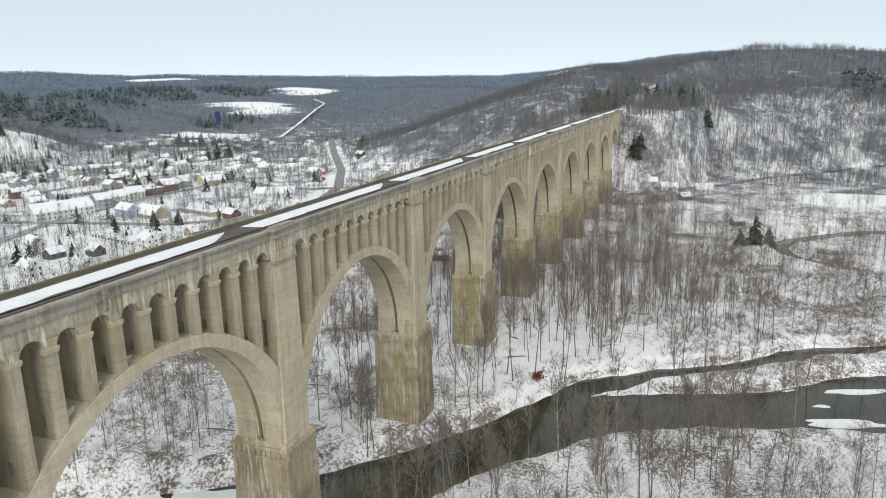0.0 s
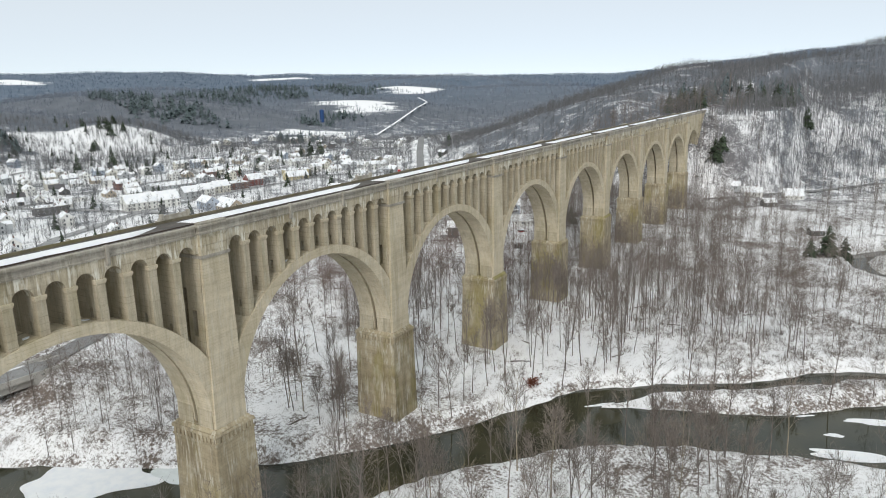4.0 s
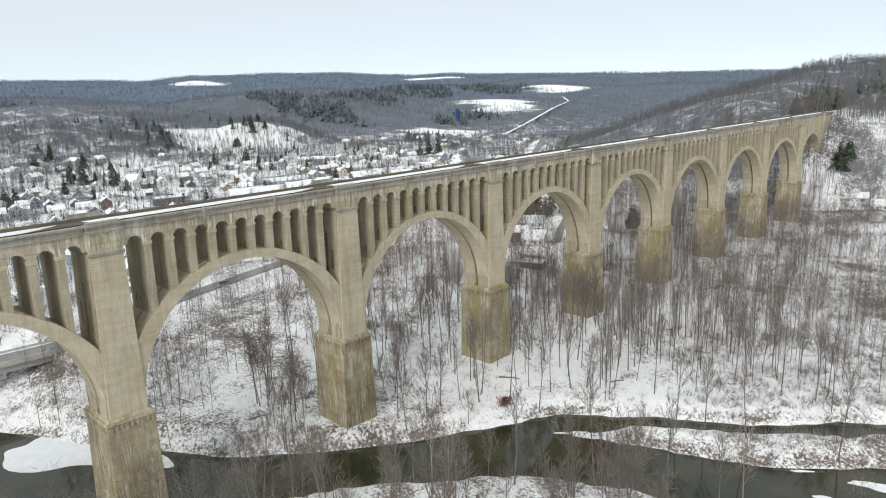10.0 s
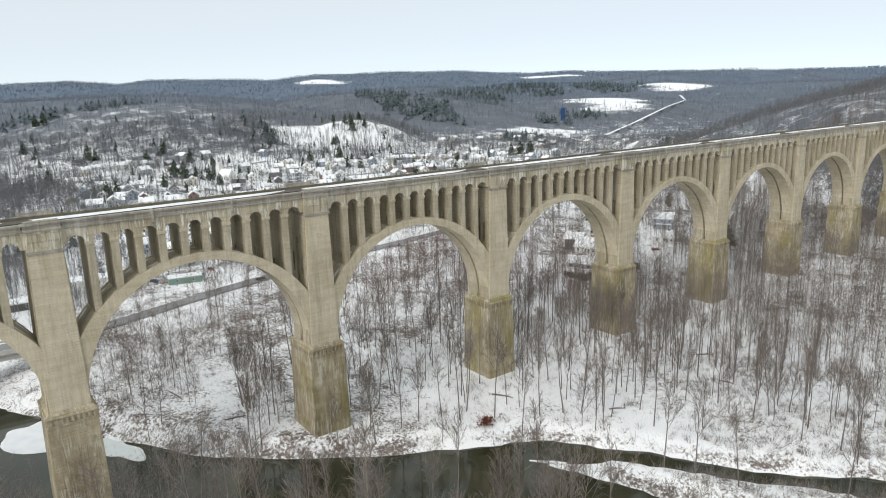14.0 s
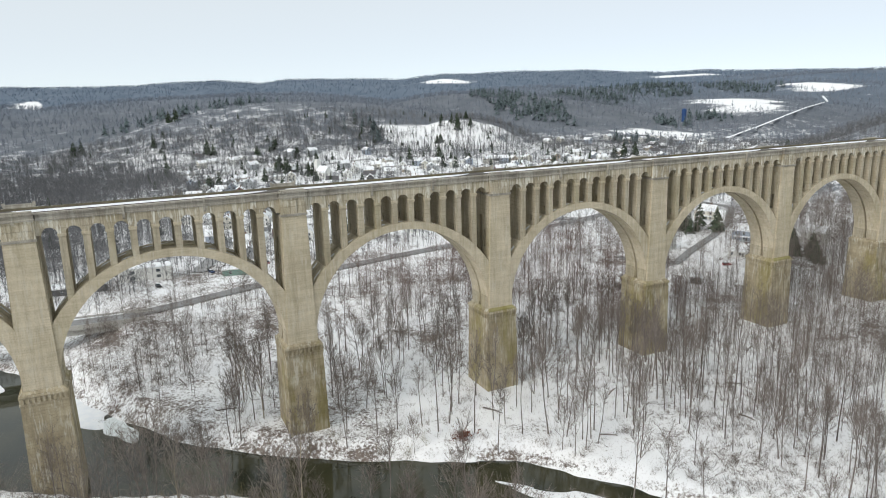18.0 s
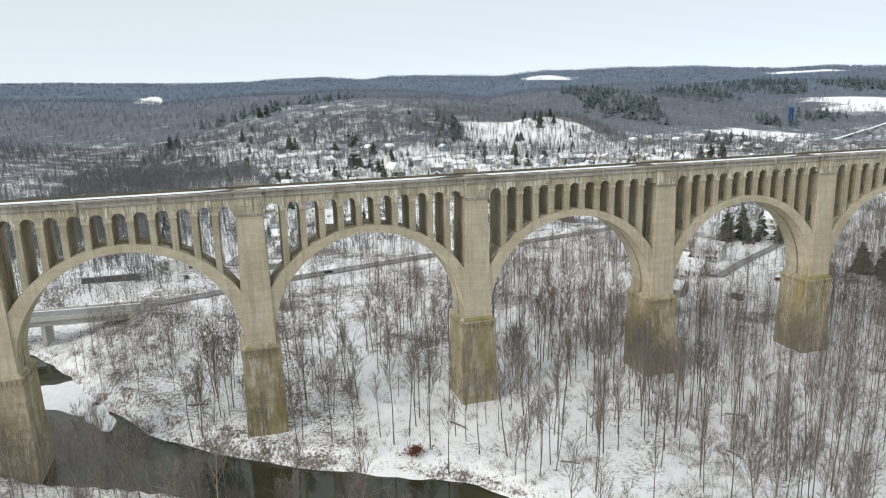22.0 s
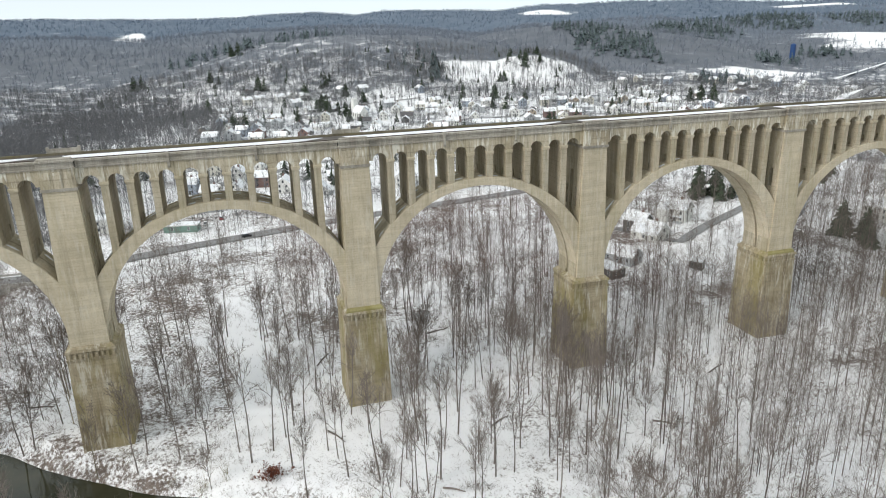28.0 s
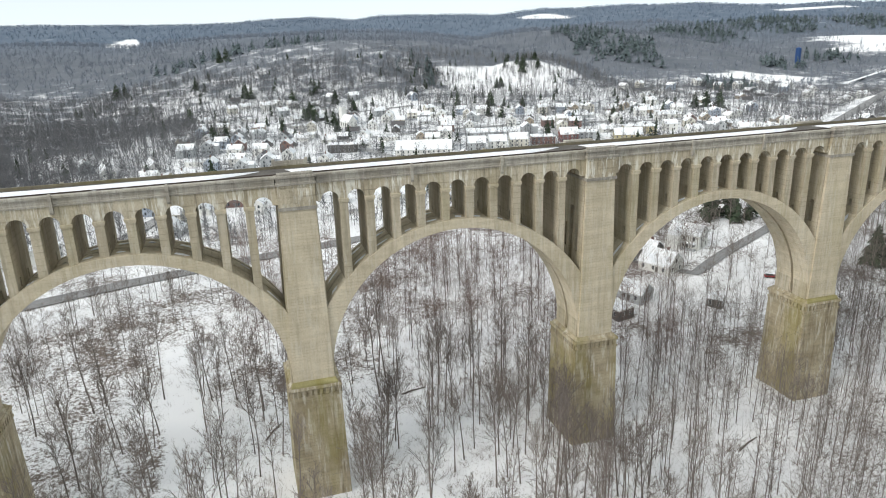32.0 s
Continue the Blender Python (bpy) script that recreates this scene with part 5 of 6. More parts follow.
con = on_rail(scatter(60000, -1700, 300, -400, 2600, keep_con, 41))
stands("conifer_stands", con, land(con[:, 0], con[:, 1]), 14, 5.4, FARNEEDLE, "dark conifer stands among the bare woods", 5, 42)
tc = scatter(620, -980, -300, 60, 700, lambda x, y: 0.35 + 0 * x, 43)
stands("town_conifers", tc, land(tc[:, 0], tc[:, 1]), 10, 3.0, NEEDLE, "garden conifers between the houses", 6, 44)
tb = scatter(15000, -980, -260, 60, 720, lambda x, y: 0.27 + 0.5 * step(0.55, 0.65, N2(x, y, 60, 2)) * (1 - 0.8 * town_near(x, y)), 45)
woods("town_trees", tb, land(tb[:, 0], tb[:, 1]), 10.5, WOODS, WOODS, "bare garden trees between the houses", 40, 0.07, 0.12, 0.2, 46, 0.42)

edge = scatter(6400, -680, -215, 20, 250, lambda x, y: (1 - town_near(x, y)) * (0.4 + 0.8 * N1(x, y, 40, 2)) * np.where(x > -285, y < 135, True) * (along([(-250, 60), (-244, 200)], x, y)[0] > 16), 47)
woods("town_edge_wood", edge, land(edge[:, 0], edge[:, 1]), 13, WOODS, WOODS, "grey belt of bare trees at the edge of the town", 26, 0.085, 0.13, 0.2, 48, 0.36)

# brush and dead growth near the river
def brush(name, n, keep, mat, height, label, seed, stems=14, w=0.03):
    rs = np.random.RandomState(seed)
    xy = np.stack([rs.uniform(-210, 130, n), rs.uniform(80, 420, n)], -1)
    ok = (rs.rand(n) < keep(xy[:, 0], xy[:, 1])) & (shore(xy[:, 0], xy[:, 1]) > 0.2) & ~pier_near(xy[:, 0], xy[:, 1])
    xy = xy[ok]
    base = np.concatenate([xy, (land(xy[:, 0], xy[:, 1]) - 0.1)[:, None]], 1)[:, None].repeat(stems, 1)
    base = base + np.concatenate([rs.randn(len(xy), stems, 2) * 0.5, np.zeros((len(xy), stems, 1))], -1)
    d = np.concatenate([rs.randn(len(xy), stems, 2) * 0.55, np.ones((len(xy), stems, 1))], -1)
    ln = height * rs.uniform(0.4, 1.2, (len(xy), stems)) * rs.uniform(0.5, 1.4, (len(xy), 1))
    t3 = tri_fan(base, d / np.linalg.norm(d, axis=-1, keepdims=True), ln, np.full(ln.shape, w), rs).reshape(-1, 3)
    return tagged(new(name, fast_mesh(name, t3, np.arange(len(t3)).reshape(-1, 3), mat)), label, "brush", kind="stuff")


brush("river_brush", 16000, lambda x, y: np.clip(0.9 * (1 - step(1, 12, shore(x, y))) + 0.6 * (N1(x, y, 25, 3) > 0.5), 0, 1) * (y < 330), TWIG, 2.6, "leafless brush along the river banks", 51, 14, 0.034)
brush("red_brush", 1700, lambda x, y: 0.9 * (N2(x, y, 30, 2) > 0.62), TWIG_RED, 3.2, "reddish thickets of bare shrubs", 52, 16, 0.03)

brush("undergrowth", 17000, lambda x, y: (0.25 + 0.6 * (N3(x, y, 14, 3) > 0.5)) * (x < 110), TWIG, 1.5, "low leafless undergrowth in the snow", 54, 9, 0.03)
brush("meadow_brush", 26000, lambda x, y: 0.8 * (x > -30) * (y > 225) * (N2(x, y, 25, 3) > 0.43), TWIG, 3.0, "leafless brush spread over the snowy flats", 57, 14, 0.034)
brush("bank_thicket", 26000, lambda x, y: 0.9 * (1 - step(0.8, 1.15, np.hypot((x + 150) / 32, (y - 135) / 26))) + 0.9 * (1 - step(0.8, 1.1, np.hypot((x + 126) / 14, (y - 214) / 8))), TWIG, 2.7, "dense brown thicket on the embankment", 55, 14, 0.032)
brush("bank_willows", 9000, lambda x, y: 0.95 * (1 - step(1, 7, shore(x, y))) * (y < 206 + 0.1 * x) * (x > -66) * (x < 20) * (N1(x, y, 15, 2) > 0.42), TWIG_OLIVE, 5.5, "olive-brown willow brush overhanging the near bank", 56, 16, 0.03)

# the shrub that kept its rust-coloured leaves
rsb = np.random.RandomState(53)
bp = np.array([-47, 206, float(land(-47, 206))])
shrub = thing("shrub", tuple(bp), 0, "low shrub with rust-red dead leaves on the bank", "shrub")
shrub.scale = (1.6, 1.6, 1.3)
segs = [(np.zeros(3), np.array([rsb.randn() * 1.2, rsb.randn() * 1.2, rsb.uniform(1.0, 2.2)]), 0.03, 0.01) for _ in range(26)]
mpart("stems", seg_mesh("stems", segs, 3, BARK), shrub)
c3 = np.concatenate([(s[0] + (s[1] - s[0]) * rsb.uniform(0.35, 1.0, (26, 1))) + rsb.randn(26, 3) * 0.22 for s in segs])
t3 = (c3[:, None] + rsb.randn(len(c3), 3, 3) * 0.13).reshape(-1, 3)
t3[:, 2] = np.maximum(t3[:, 2], 0.02)
mpart("leaves", fast_mesh("leaves", t3, np.arange(len(t3)).reshape(-1, 3), RUST_LEAF), shrub)

# fallen trunks in the snow
for i, (x, y, ln, a) in enumerate(((-58, 222, 7, 0.5), (-52, 262, 6, 2.1), (-30, 243, 5, 1.0), (-100, 224, 8, 2.6), (-112, 176, 7, 0.3), (-95, 150, 6, 1.4), (-38, 300, 6, 0.9), (-58, 330, 8, 2.0), (-108, 262, 7, 1.8), (-20, 285, 5, 0.2), (-120, 140, 9, 0.2), (-64, 240, 4, 2.8))):
    z = float(land(x, y))
    log_ = thing("fallen_log", (x, y, z + 0.15), a, "dark fallen trunk lying in the snow", "log", "fallen trunks")
    sg = [(np.array([-ln / 2, 0, 0.05]), np.array([0, 0.2, 0.12]), 0.24, 0.2), (np.array([0, 0.2, 0.12]), np.array([ln / 2, -0.1, 0.05]), 0.2, 0.1),
          (np.array([ln * 0.2, 0.1, 0.1]), np.array([ln * 0.35, 1.2, 0.7]), 0.08, 0.03), (np.array([ln * 0.3, 0, 0.1]), np.array([ln * 0.45, -1.0, 0.9]), 0.07, 0.03)]
    mpart("trunk", seg_mesh("trunk", sg, 6, BARK), log_)

# ---- houses, town and vehicles ----
def window_mesh(w, h):
    bm = bmesh.new()
    box(bm, -w / 2, w / 2, -0.03, 0.03, -h / 2, h / 2)
    me = bpy.data.meshes.new("window")
    bm.to_mesh(me)
    bm.free()
    me.materials.append(GLASS)
    bm = bmesh.new()
    for x0, x1, z0, z1 in ((-w / 2 - 0.1, -w / 2, -h / 2 - 0.1, h / 2 + 0.1), (w / 2, w / 2 + 0.1, -h / 2 - 0.1, h / 2 + 0.1), (-w / 2, w / 2, h / 2, h / 2 + 0.1), (-w / 2, w / 2, -h / 2 - 0.1, -h / 2), (-w / 2, w / 2, -0.03, 0.03)):
        box(bm, x0, x1, -0.05, 0.05, z0, z1)
    m2 = bpy.data.meshes.new("frame")
    bm.to_mesh(m2)
    bm.free()
    m2.materials.append(TRIM)
    return me, m2


WIN, WIN_WIDE = window_mesh(0.95, 1.45), window_mesh(1.9, 1.4)


def put_window(parent, kind, x, y, z, turn, framed=True):
    w = mpart("window", kind[0], parent, at=(x, y, z), turn=turn)
    if framed:
        mpart("frame", kind[1], w)


def house(w, d, storeys, wall, pitch=0.75, flat=False, porch=False, chimney=True, name="house", label="", at=(0, 0, 0), turn=0.0, wing=False, wide=False, roofmat=None, category="house", group="houses of the town", framed=True):
    """A house with its front at -y; gable ends at -x and +x."""
    h = 2.8 * storeys + 0.4
    t = thing(name, at, turn, label, category, group)
    bm = bmesh.new()
    rise = 0 if flat else pitch * d / 2
    pts = [(-d / 2, -1.5), (d / 2, -1.5), (d / 2, h)] + ([] if flat else [(0, h + rise)]) + [(-d / 2, h)]
    a, b = ([bm.verts.new((x, y, z)) for y, z in pts] for x in (-w / 2, w / 2))
    bm.faces.new(a[::-1])
    bm.faces.new(b)
    for i in range(len(pts)):
        j = (i + 1) % len(pts)
        bm.faces.new((a[i], a[j], b[j], b[i]))
    if wing:
        box(bm, -w / 2 + 0.6, -w / 2 + 0.6 + w * 0.42, -d / 2 - d * 0.45, -d / 2 + 0.01, -1.5, h * 0.98)
    part("house_wall", bm, wall, t)
    snow = roofmat or SNOW
    if flat:
        block("roof", snow, t, (-w / 2 - 0.15, w / 2 + 0.15, -d / 2 - 0.15, d / 2 + 0.15, h, h + 0.28), top=0.08)
        block("parapet_trim", TRIM, t, (-w / 2 - 0.2, w / 2 + 0.2, -d / 2 - 0.2, d / 2 + 0.2, h - 0.35, h))
    else:
        for s in (-1, 1):
            bm = bmesh.new()
            o, ov = 0.45, 0.4
            y1, z1 = s * (d / 2 + o), h - pitch * o
            th = 0.26
            prof = [(0, h + rise + 0.03), (y1, z1 + 0.03), (y1, z1 + th), (0, h + rise + th)]
            a, b = ([bm.verts.new((x, y, z)) for y, z in prof] for x in (-w / 2 - ov, w / 2 + ov))
            bm.faces.new(a)
            bm.faces.new(b[::-1])
            for i in range(4):
                j = (i + 1) % 4
                bm.faces.new((a[j], a[i], b[i], b[j]))
            bmesh.ops.recalc_face_normals(bm, faces=bm.faces[:])
            part("roof_slope", bm, snow, t, "snow-covered roof slope" if snow is SNOW else "")
        if wing:
            bm = bmesh.new()
            x0, x1, yf = -w / 2 + 0.3, -w / 2 + 0.9 + w * 0.42, -d / 2 - d * 0.45 - 0.3
            xm, hh = (x0 + x1) / 2, h * 0.98
            v = [bm.verts.new(p) for p in ((x0, yf, hh), (x1, yf, hh), (xm, yf, hh + (x1 - x0) * 0.36), (x0, 0, hh), (x1, 0, hh), (xm, 0, hh + (x1 - x0) * 0.36))]
            for f in ((0, 1, 2), (0, 2, 5, 3), (1, 4, 5, 2), (0, 3, 4, 1)):
                bm.faces.new([v[i] for i in f])
            part("wing_roof", bm, snow, t)
    kind = WIN_WIDE if wide else WIN
    nx = max(2, int(w / 3.4)) if framed else 2
    for st in range(storeys):
        z = 1.55 + 2.8 * st
        for i in range(nx):
            x = -w / 2 + w * (i + 0.5) / nx
            if not (wing and x < -w / 2 + w * 0.5):
                put_window(t, kind, x, -d / 2 - 0.02, z, 0, framed)
            put_window(t, kind, x, d / 2 + 0.02, z, math.pi, framed)
        for s in (-1, 1):
            for y in (-d * 0.24, d * 0.24):
                put_window(t, kind, s * (w / 2 + 0.02), y, z, s * math.pi / 2, framed)
    if not flat:
        for s in (-1, 1):
            put_window(t, WIN, s * (w / 2 + 0.02), 0, h + rise * 0.3, s * math.pi / 2, framed)
    block("door", WALLS[7], t, (w * 0.12 - 0.5, w * 0.12 + 0.5, -d / 2 - 0.06, -d / 2 + 0.02, 0.1, 2.15))
    if chimney:
        block("chimney", WALLS[5], t, (w * 0.18 - 0.4, w * 0.18 + 0.4, 0.3, 1.1, h, h + rise + 1.1))
    if porch:
        block("porch_roof", snow, t, (-w * 0.42, w * 0.42, -d / 2 - 2.2, -d / 2, 2.55, 2.85))
        for s in (-1, 0, 1):
            block("porch_post", TRIM, t, (s * w * 0.38 - 0.08, s * w * 0.38 + 0.08, -d / 2 - 2.05, -d / 2 - 1.9, -1, 2.55))
        block("porch_floor", WALLS[2], t, (-w * 0.42, w * 0.42, -d / 2 - 2.2, -d / 2, -1, 0.2))
    return t


def town_z(x, y):
    return float(land(x, y)) + 0.15


# hand-placed buildings: x, y, turn, width, depth, storeys, wall, options
SPECIAL = [
    (-322, 312, -0.25, 46, 24, 1, 0, dict(flat=True, chimney=False, wide=True), "low white flat-roofed commercial building"),
    (-379, 367, -0.3, 17, 10, 2, 3, dict(), "pale blue-grey two-storey house with gabled roof"),
    (-338, 397, -0.28, 40, 16, 1, 6, dict(flat=True, chimney=False), "long tan flat-roofed shop under snow"),
    (-362, 372, -0.28, 24, 14, 1, 6, dict(chimney=False), "low tan workshop with a snowy gable roof"),
    (-425, 352, 1.25, 40, 15, 2, 0, dict(chimney=False), "long white two-storey building with gable roof"),
    (-333, 480, 0.4, 32, 18, 1, 0, dict(chimney=False, pitch=0.4), "white warehouse with a broad snowy roof"),
    (-470, 300, 1.3, 22, 11, 2, 7, dict(flat=True), "dark two-storey block with a row of windows"),
    (-440, 452, 1.3, 18, 13, 2, 5, dict(flat=True), "red-brick two-storey shop building"),
    (-436, 430, 1.3, 14, 11, 2, 1, dict(), "cream two-storey house with shopfront"),
    (-434, 412, 1.3, 13, 11, 2, 0, dict(), "white house with a steep snowy gable"),
    (-433, 395, 1.3, 13, 11, 2, 2, dict(), "grey gabled house beside the street"),
    (-442, 475, 1.3, 14, 12, 2, 8, dict(), "house with a red gable end"),
    (-446, 492, 1.3, 20, 14, 2, 2, dict(flat=True), "grey two-storey shop building"),
    (-433, 523, 1.2, 22, 12, 1, 4, dict(), "yellow single-storey building under snow"),
    (-452, 545, 1.2, 26, 14, 2, 4, dict(flat=True), "yellow two-storey building with flat roof"),
    (-500, 430, 1.3, 40, 16, 1, 2, dict(chimney=False, pitch=0.3), "long low grey building under snow"),
    (-178, 398, 0.55, 13, 9, 2, 0, dict(porch=True, wing=True), "large white farmhouse with a wing and snowy roof"),
    (-143, 350, 0.5, 13, 8, 1, 2, dict(chimney=False), "grey low house with a snow-covered roof"),
    (-158, 372, 0.4, 13, 10, 1, 0, dict(pitch=0.9), "small white cottage under thick snow"),
    (-134, 338, 0.3, 12, 7, 1, 7, dict(flat=True, chimney=False), "dark-walled shed with a flat snowy roof"),
    (-128, 374, 0.6, 5, 3.5, 1, 7, dict(chimney=False), "small dark wooden garden shed"),
    (-171, 455, 0.5, 13, 9, 2, 3, dict(porch=True), "blue-grey house behind the conifers"),
    (-150, 428, 0.6, 12, 8, 1, 0, dict(), "white single-storey house by the lane"),
    (-168, 372, 0.5, 10, 8, 2, 7, dict(), "dark two-storey house beside the lane"),
    (-152, 490, 0.3, 12, 9, 2, 0, dict(), "white house at the wood's edge"),
    (-225, 480, 0.4, 13, 9, 2, 1, dict(porch=True), "cream house by the road junction"),
    (-238, 178, -0.2, 6, 15, 1, 9, dict(flat=True, chimney=False), "low roadside shop with a green front"),
    (-250, 136, -0.08, 10, 24, 2, 0, dict(flat=True, wide=True, chimney=False), "white two-storey roadside building with dark lower floor"),
    (-238, 106, 0.0, 9, 25, 1, 7, dict(flat=True, chimney=False), "dark-walled low shed beside the highway"),
    (-275, 190, -0.1, 12, 10, 1, 2, dict(), "grey house behind the roadside shops"),
    (-3, 613, 0.3, 14, 10, 1, 0, dict(pitch=0.9), "white house with a steep snowy roof below the hill"),
    (-30, 600, 0.2, 13, 9, 1, 0, dict(), "white farm building at the foot of the hill"),
    (-44, 592, 0.2, 10, 8, 1, 2, dict(), "grey house at the foot of the hill"),
    (-16, 575, 0.6, 9, 7, 1, 7, dict(), "dark barn below the hill"),
    (20, 480, 0.4, 8, 6, 1, 7, dict(chimney=False), "dark low shed among trees"),
    (-575, 554, -0.28, 42, 20, 1, 2, dict(flat=True, chimney=False), "broad grey flat-roofed hall under snow"),
    (-532, 629, -0.2, 34, 20, 1, 0, dict(flat=True, chimney=False), "broad white flat-roofed store under snow"),
    (-529, 678, -0.2, 30, 18, 1, 0, dict(flat=True, chimney=False), "white flat-roofed store with a snowy roof"),
    (-450, 640, -0.2, 30, 18, 1, 6, dict(flat=True, chimney=False), "tan flat-roofed building under snow"),
    (-440, 138, 0.3, 16, 10, 1, 0, dict(), "white house with a broad snowy roof"),
    (-452, 166, 0.3, 18, 10, 1, 0, dict(), "white barn with a broad snowy roof"),
    (-470, 120, 0.3, 14, 9, 1, 2, dict(), "grey house in the outskirts"),
]
for x, y, turn, w, d, st, wall, opt, label in SPECIAL:
    house(w, d, st, WALLS[wall], label=label, at=(x, y, town_z(x, y)), turn=turn, **opt)

# the other houses repeat a few builds
BUILDS = [(11, 8, 2, 0, dict(), "white two-storey house with a snowy gable roof"), (12, 8, 1, 0, dict(porch=True), "white single-storey house with a porch"), (10, 8, 2, 1, dict(porch=True), "cream house with a front porch"),
          (12, 9, 2, 2, dict(wing=True), "grey house with a cross wing"), (13, 8, 1, 6, dict(), "tan bungalow under snow"), (10, 8, 2, 3, dict(), "blue-grey house with a snowy roof"),
          (16, 11, 1, 0, dict(flat=True, chimney=False), "white flat-roofed garage building"), (9, 7, 1, 7, dict(chimney=False), "dark-walled outbuilding with a snowy roof"), (11, 8, 2, 5, dict(), "red-brick house with a snowy roof"),
          (12, 8, 1, 2, dict(roofmat=ROOFDARK), "grey house whose dark roof has shed its snow")]
rs = np.random.RandomState(71)
placed = [(s[0], s[1], max(s[3], s[4]) * 0.6 + 4) for s in SPECIAL] + [(-600, 325, 22)]
spots = []
for zone, n, gap in (((-640, -290, 165, 690), 1500, 18), ((-850, -640, 150, 430), 420, 23), ((-760, -500, 690, 900), 130, 24)):
    for _ in range(n):
        x, y = rs.uniform(zone[0], zone[1]), rs.uniform(zone[2], zone[3])
        if along(HIGHWAY, np.array(x), np.array(y))[0] < 20 or y > 690 and x > -520 or open_field(np.array(x), np.array(y)) > 0.1 or -465 < x < -300 and 285 < y < 560 or y + 0.12 * (x + 450) < 165 or hills(np.array(x), np.array(y)) > 11:
            continue
        if all(math.hypot(x - a, y - b) > max(gap, c) for a, b, c in placed):
            placed.append((x, y, gap))
            spots.append((x, y))
spots = [spots[i] for i in rs.permutation(len(spots))[:185]]
made = {}
for x, y in spots:
    k = int(rs.choice(10, p=[0.2, 0.14, 0.1, 0.1, 0.1, 0.08, 0.1, 0.08, 0.04, 0.06]))
    turn = (-0.28 if x > -640 else 0.3) + rs.choice([0, math.pi / 2, math.pi, -math.pi / 2]) + rs.randn() * 0.06
    at = (x, y, town_z(x, y))
    if k not in made:
        w, d, st, wall, opt, label = BUILDS[k]
        made[k] = house(w, d, st, WALLS[wall], label=label, at=at, turn=turn, framed=False, **opt)
    else:
        copy_thing(made[k], pose(*at, 0, 0, math.degrees(turn)))

# church with its tower
ch = thing("church", (-600, 325, town_z(-600, 325)), 0.35, "white wooden church with a square tower", "church")
block("tower", WALLS[0], ch, (-11, -5.5, -2.7, 2.7, -1.5, 15))
block("belfry", WALLS[0], ch, (-10.4, -6.1, -2.1, 2.1, 15, 18.5))
for i in range(3):
    for s in (-1, 1):
        block("pinnacle", TRIM, ch, (-10.9 + i * 2.4, -10.4 + i * 2.4, s * 2.2 - 0.25, s * 2.2 + 0.25, 15, 16.6))
bm = bmesh.new()
pts = [(-4.6, -1.5), (4.6, -1.5), (4.6, 6.5), (0, 12), (-4.6, 6.5)]
a, b = ([bm.verts.new((x, y, z)) for y, z in pts] for x in (-6, 10))
bm.faces.new(a[::-1]); bm.faces.new(b)
for i in range(5):
    bm.faces.new((a[i], a[(i + 1) % 5], b[(i + 1) % 5], b[i]))
part("nave", bm, WALLS[0], ch)
for s in (-1, 1):
    bm = bmesh.new()
    v = [bm.verts.new((x, y, z)) for x in (-5.5, 10.4) for y, z in ((0, 12.05), (s * 5.1, 5.95), (s * 5.1, 6.25), (0, 12.4))]
    for f in ((0, 1, 2, 3), (7, 6, 5, 4), (0, 4, 5, 1), (1, 5, 6, 2), (2, 6, 7, 3), (3, 7, 4, 0)):
        bm.faces.new([v[i] for i in f])
    part("roof_slope", bm, SNOW, ch)
    for i in range(4):
        block("nave_window", GLASS, ch, (-4 + i * 3.6, -2.9 + i * 3.6, s * 4.62 - 0.03, s * 4.62 + 0.03, 2, 5))

# blue standpipe on the far hillside
zt = float(land(-893, 1110))
tank = thing("water_tank", (-893, 1110, zt), 0, "tall blue cylindrical water tank above the woods", "water tank")
bm = bmesh.new()
bmesh.ops.create_cone(bm, segments=24, radius1=4.3, radius2=4.3, depth=24, cap_ends=True, matrix=Matrix.Translation((0, 0, 12)))
part("shell", bm, BLUE, tank)
bm = bmesh.new()
bmesh.ops.create_cone(bm, segments=24, radius1=4.4, radius2=0.5, depth=1.8, cap_ends=True, matrix=Matrix.Translation((0, 0, 24.9)))
part("dome", bm, BLUE, tank)

# red and white sign tower by the junction
zs = town_z(-326, 545)
sign = thing("sign_tower", (-326, 545, zs), 0.3, "red and white roadside sign tower", "sign")
for i in range(4):
    block("panel", REDPAINT if i % 2 == 0 else TRIM, sign, (-1.3, 1.3, -0.6, 0.6, 2 + i * 2.6, 4.6 + i * 2.6))
for s in (-1, 1):
    block("leg", TRIM, sign, (s * 1.0 - 0.15, s * 1.0 + 0.15, -0.2, 0.2, -1, 2))
house(16, 9, 1, WALLS[0], label="white low station building at the junction", at=(-322, 526, town_z(-322, 526)), turn=0.3, chimney=False, flat=True)

# mast where the track leaves the bridge
zm = float(land(-66, 690))
mast = thing("radio_mast", (-66, 690, zm), 0, "slender grey lattice mast above the conifers", "mast")
sg = []
for k in range(3):
    a = k * 2.094
    p = np.array([math.cos(a) * 0.5, math.sin(a) * 0.5, 0])
    sg.append((p, p * 0.6 + np.array([0, 0, 30.0]), 0.09, 0.07))
mpart("legs", seg_mesh("legs", sg, 4, POLE), mast)
sg = []
for i in range(20):
    for k in range(3):
        a, b = k * 2.094, (k + 1) * 2.094
        f0, f1 = 0.5 * (1 - 0.02 * i), 0.5 * (1 - 0.02 * (i + 1))
        sg.append((np.array([math.cos(a) * f0, math.sin(a) * f0, i * 1.5]), np.array([math.cos(b) * f1, math.sin(b) * f1, (i + 1) * 1.5]), 0.04, 0.04))
mpart("bracing", seg_mesh("bracing", sg, 3, POLE), mast)

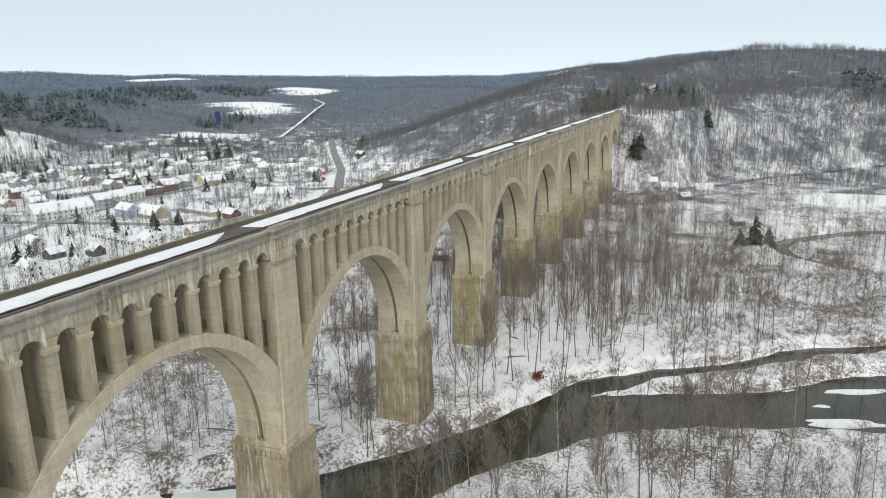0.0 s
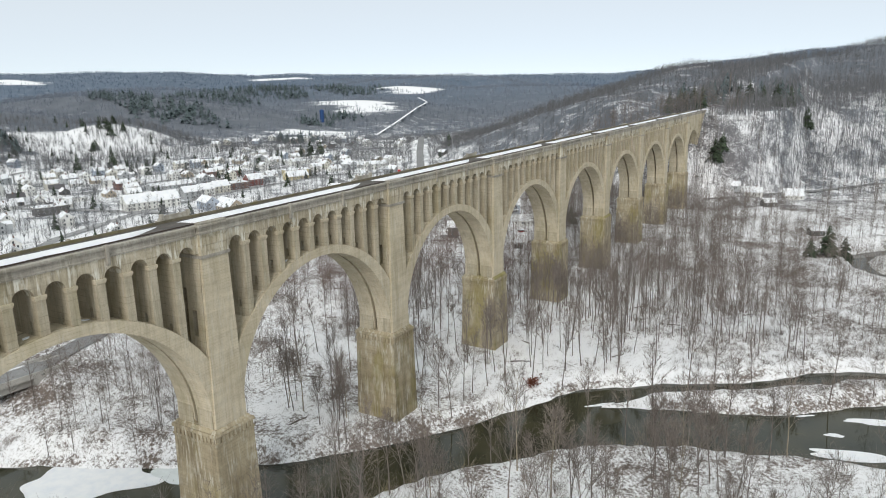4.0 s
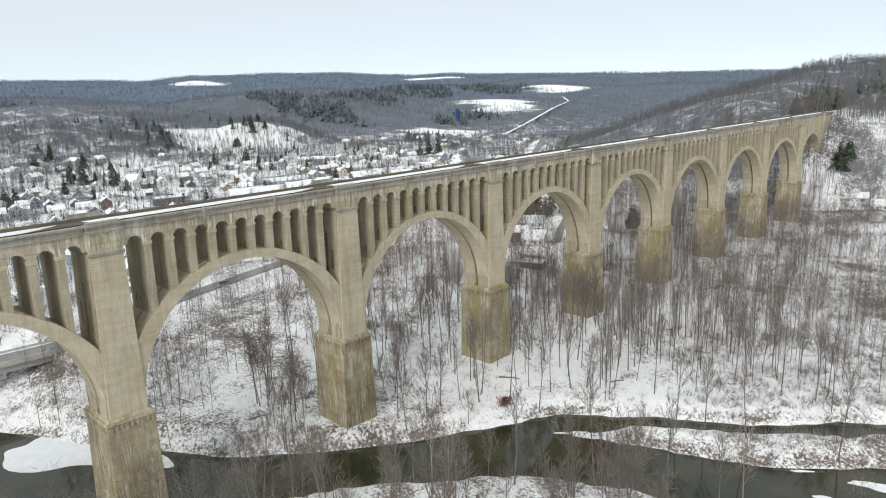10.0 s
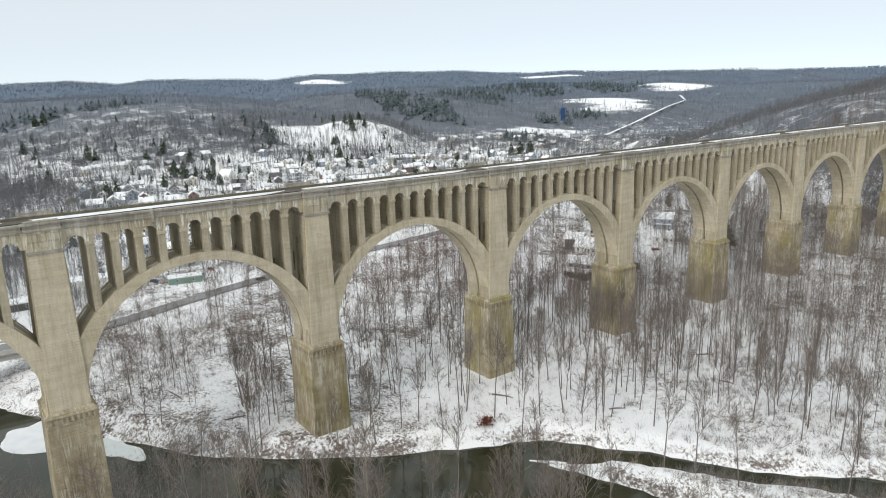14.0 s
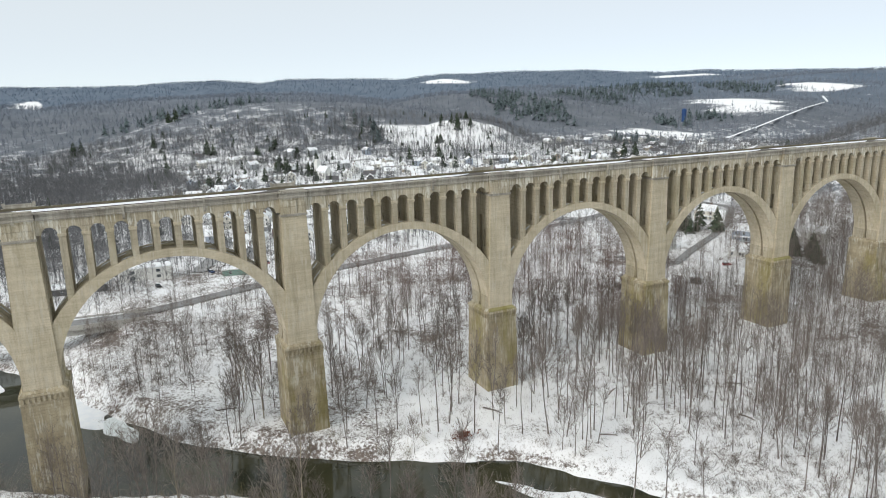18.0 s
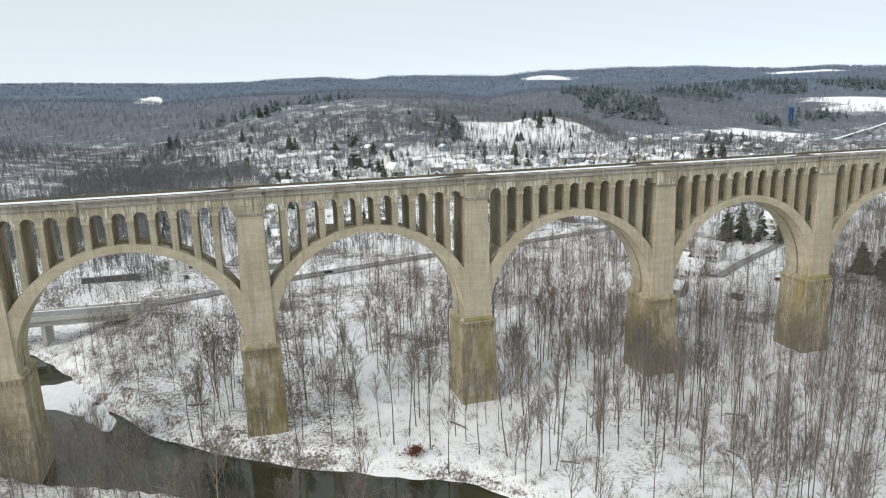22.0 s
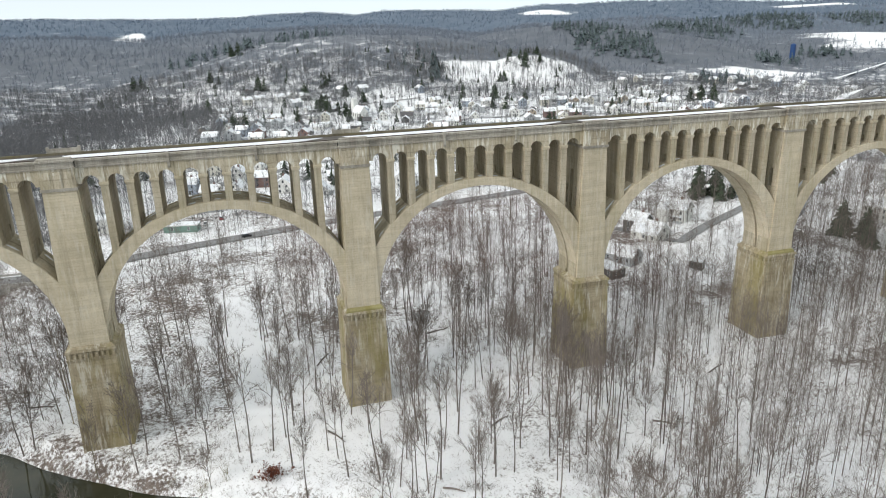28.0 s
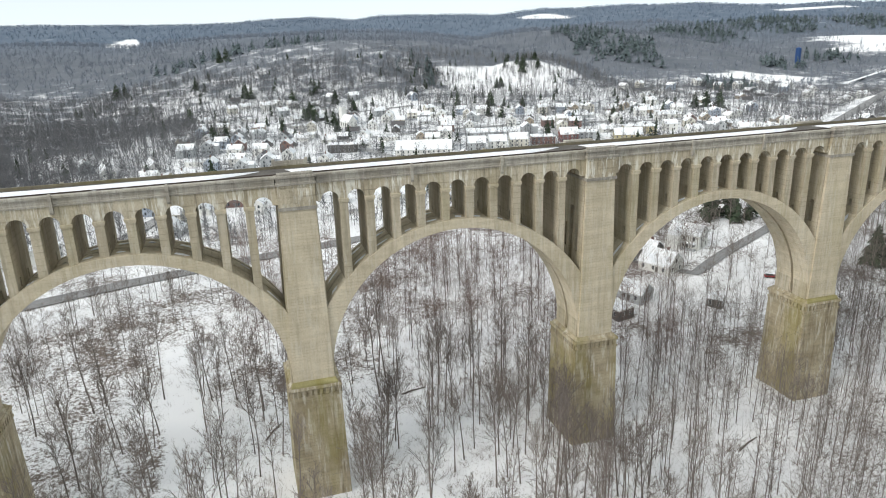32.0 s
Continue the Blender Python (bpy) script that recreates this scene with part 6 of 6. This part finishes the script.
# highway bridge over the river
hb = thing("highway_bridge", (0, 0, 0), 0, "concrete girder road bridge with low parapets", "bridge")
dirv = Vector((3, 43, 0)).normalized()
ang_h = math.atan2(dirv.y, dirv.x) - math.pi / 2
hb.location, hb.rotation_euler = (-182, 123, -0.3), (0, 0, ang_h)
block("deck", PALE_CONC, hb, (-6.2, 6.2, -125, 1, 12.75, 13.45))
block("road_surface", ASPHALT, hb, (-5.4, 5.4, -125, 1, 13.45, 13.66))
for x in (-4.2, -1.4, 1.4, 4.2):
    block("girder", PALE_CONC, hb, (x - 0.45, x + 0.45, -124, 0, 10.2, 12.75))
for s in (-1, 1):
    block("parapet", PALE_CONC, hb, (s * 5.9 - 0.2, s * 5.9 + 0.2, -125, 10, 13.45, 14.5))
    block("snow_strip", SNOW, hb, (s * 5.1 - 0.5, s * 5.1 + 0.5, -125, 1, 13.66, 13.8))
for y in (-34, -72, -108):
    block("bridge_pier", PALE_CONC, hb, (-4.5, 4.5, y - 0.8, y + 0.8, -3, 10.2))
block("abutment", PALE_CONC, hb, (-6.2, 6.2, -1.5, 2, 4, 12.75), (4.6, 6.2, 1.9, 12, 7, 13.45), (-6.2, -4.6, 1.9, 12, 7, 13.45))


def car(paint, at, turn, label):
    t = thing("car", at, turn, label, "car", "parked cars")
    bm = bmesh.new()
    prof = [(-2.2, 0.35), (2.2, 0.35), (2.25, 0.75), (1.3, 0.95), (-2.1, 1.0), (-2.25, 0.7)]
    a, b = ([bm.verts.new((x, y, z)) for x, z in prof] for y in (-0.88, 0.88))
    bm.faces.new(a); bm.faces.new(b[::-1])
    for i in range(6):
        bm.faces.new((a[(i + 1) % 6], a[i], b[i], b[(i + 1) % 6]))
    part("body", bm, paint, t)
    bm = bmesh.new()
    v = [bm.verts.new(p) for p in ((-1.9, -0.8, 0.98), (1.1, -0.8, 0.95), (1.1, 0.8, 0.95), (-1.9, 0.8, 0.98), (-1.5, -0.65, 1.5), (0.4, -0.65, 1.5), (0.4, 0.65, 1.5), (-1.5, 0.65, 1.5))]
    for f in ((4, 5, 6, 7), (0, 1, 5, 4), (1, 2, 6, 5), (2, 3, 7, 6), (3, 0, 4, 7)):
        bm.faces.new([v[i] for i in f])
    part("cabin", bm, GLASS, t)
    block("roof_snow", SNOW, t, (-1.45, 0.35, -0.6, 0.6, 1.5, 1.6))
    for x in (-1.35, 1.35):
        for s in (-1, 1):
            bm = bmesh.new()
            bmesh.ops.create_cone(bm, segments=12, radius1=0.33, radius2=0.33, depth=0.22, cap_ends=True, matrix=pose(x, s * 0.8, 0.33, 90, 0, 0))
            part("wheel", bm, TYRE, t)
    return t


def road_z(line, x, y):
    return float(along(line, np.array(float(x)), np.array(float(y)))[1][0])


for x, y, turn, k, label, line in ((-213.5, 206, 1.87, 0, "dark car on the cleared highway", HIGHWAY), (-230, 140, 0.2, 0, "dark car parked by the roadside shop", None), (-247, 166, 0.3, 3, "blue car parked by the roadside shop", None), (-244, 188, 0.1, 2, "silver car parked in the snow", None), (-163, 383, 0.8, 0, "dark car parked beside the farmhouse", None),
                              (-160, 379, 0.8, 2, "silver car parked beside the farmhouse", None), (-141, 408, 1.1, 1, "red car parked by the lane", None), (-355, 425, 0.2, 2, "silver car on the shop yard", None), (-362, 430, 0.2, 0, "dark car on the shop yard", None), (-252, 195, 0.1, 1, "red car parked behind the shop", None)):
    z = road_z(line, x, y) + 0.12 if line else float(land(x, y)) + 0.1
    car(CARS[k], (x, y, z), turn, label)
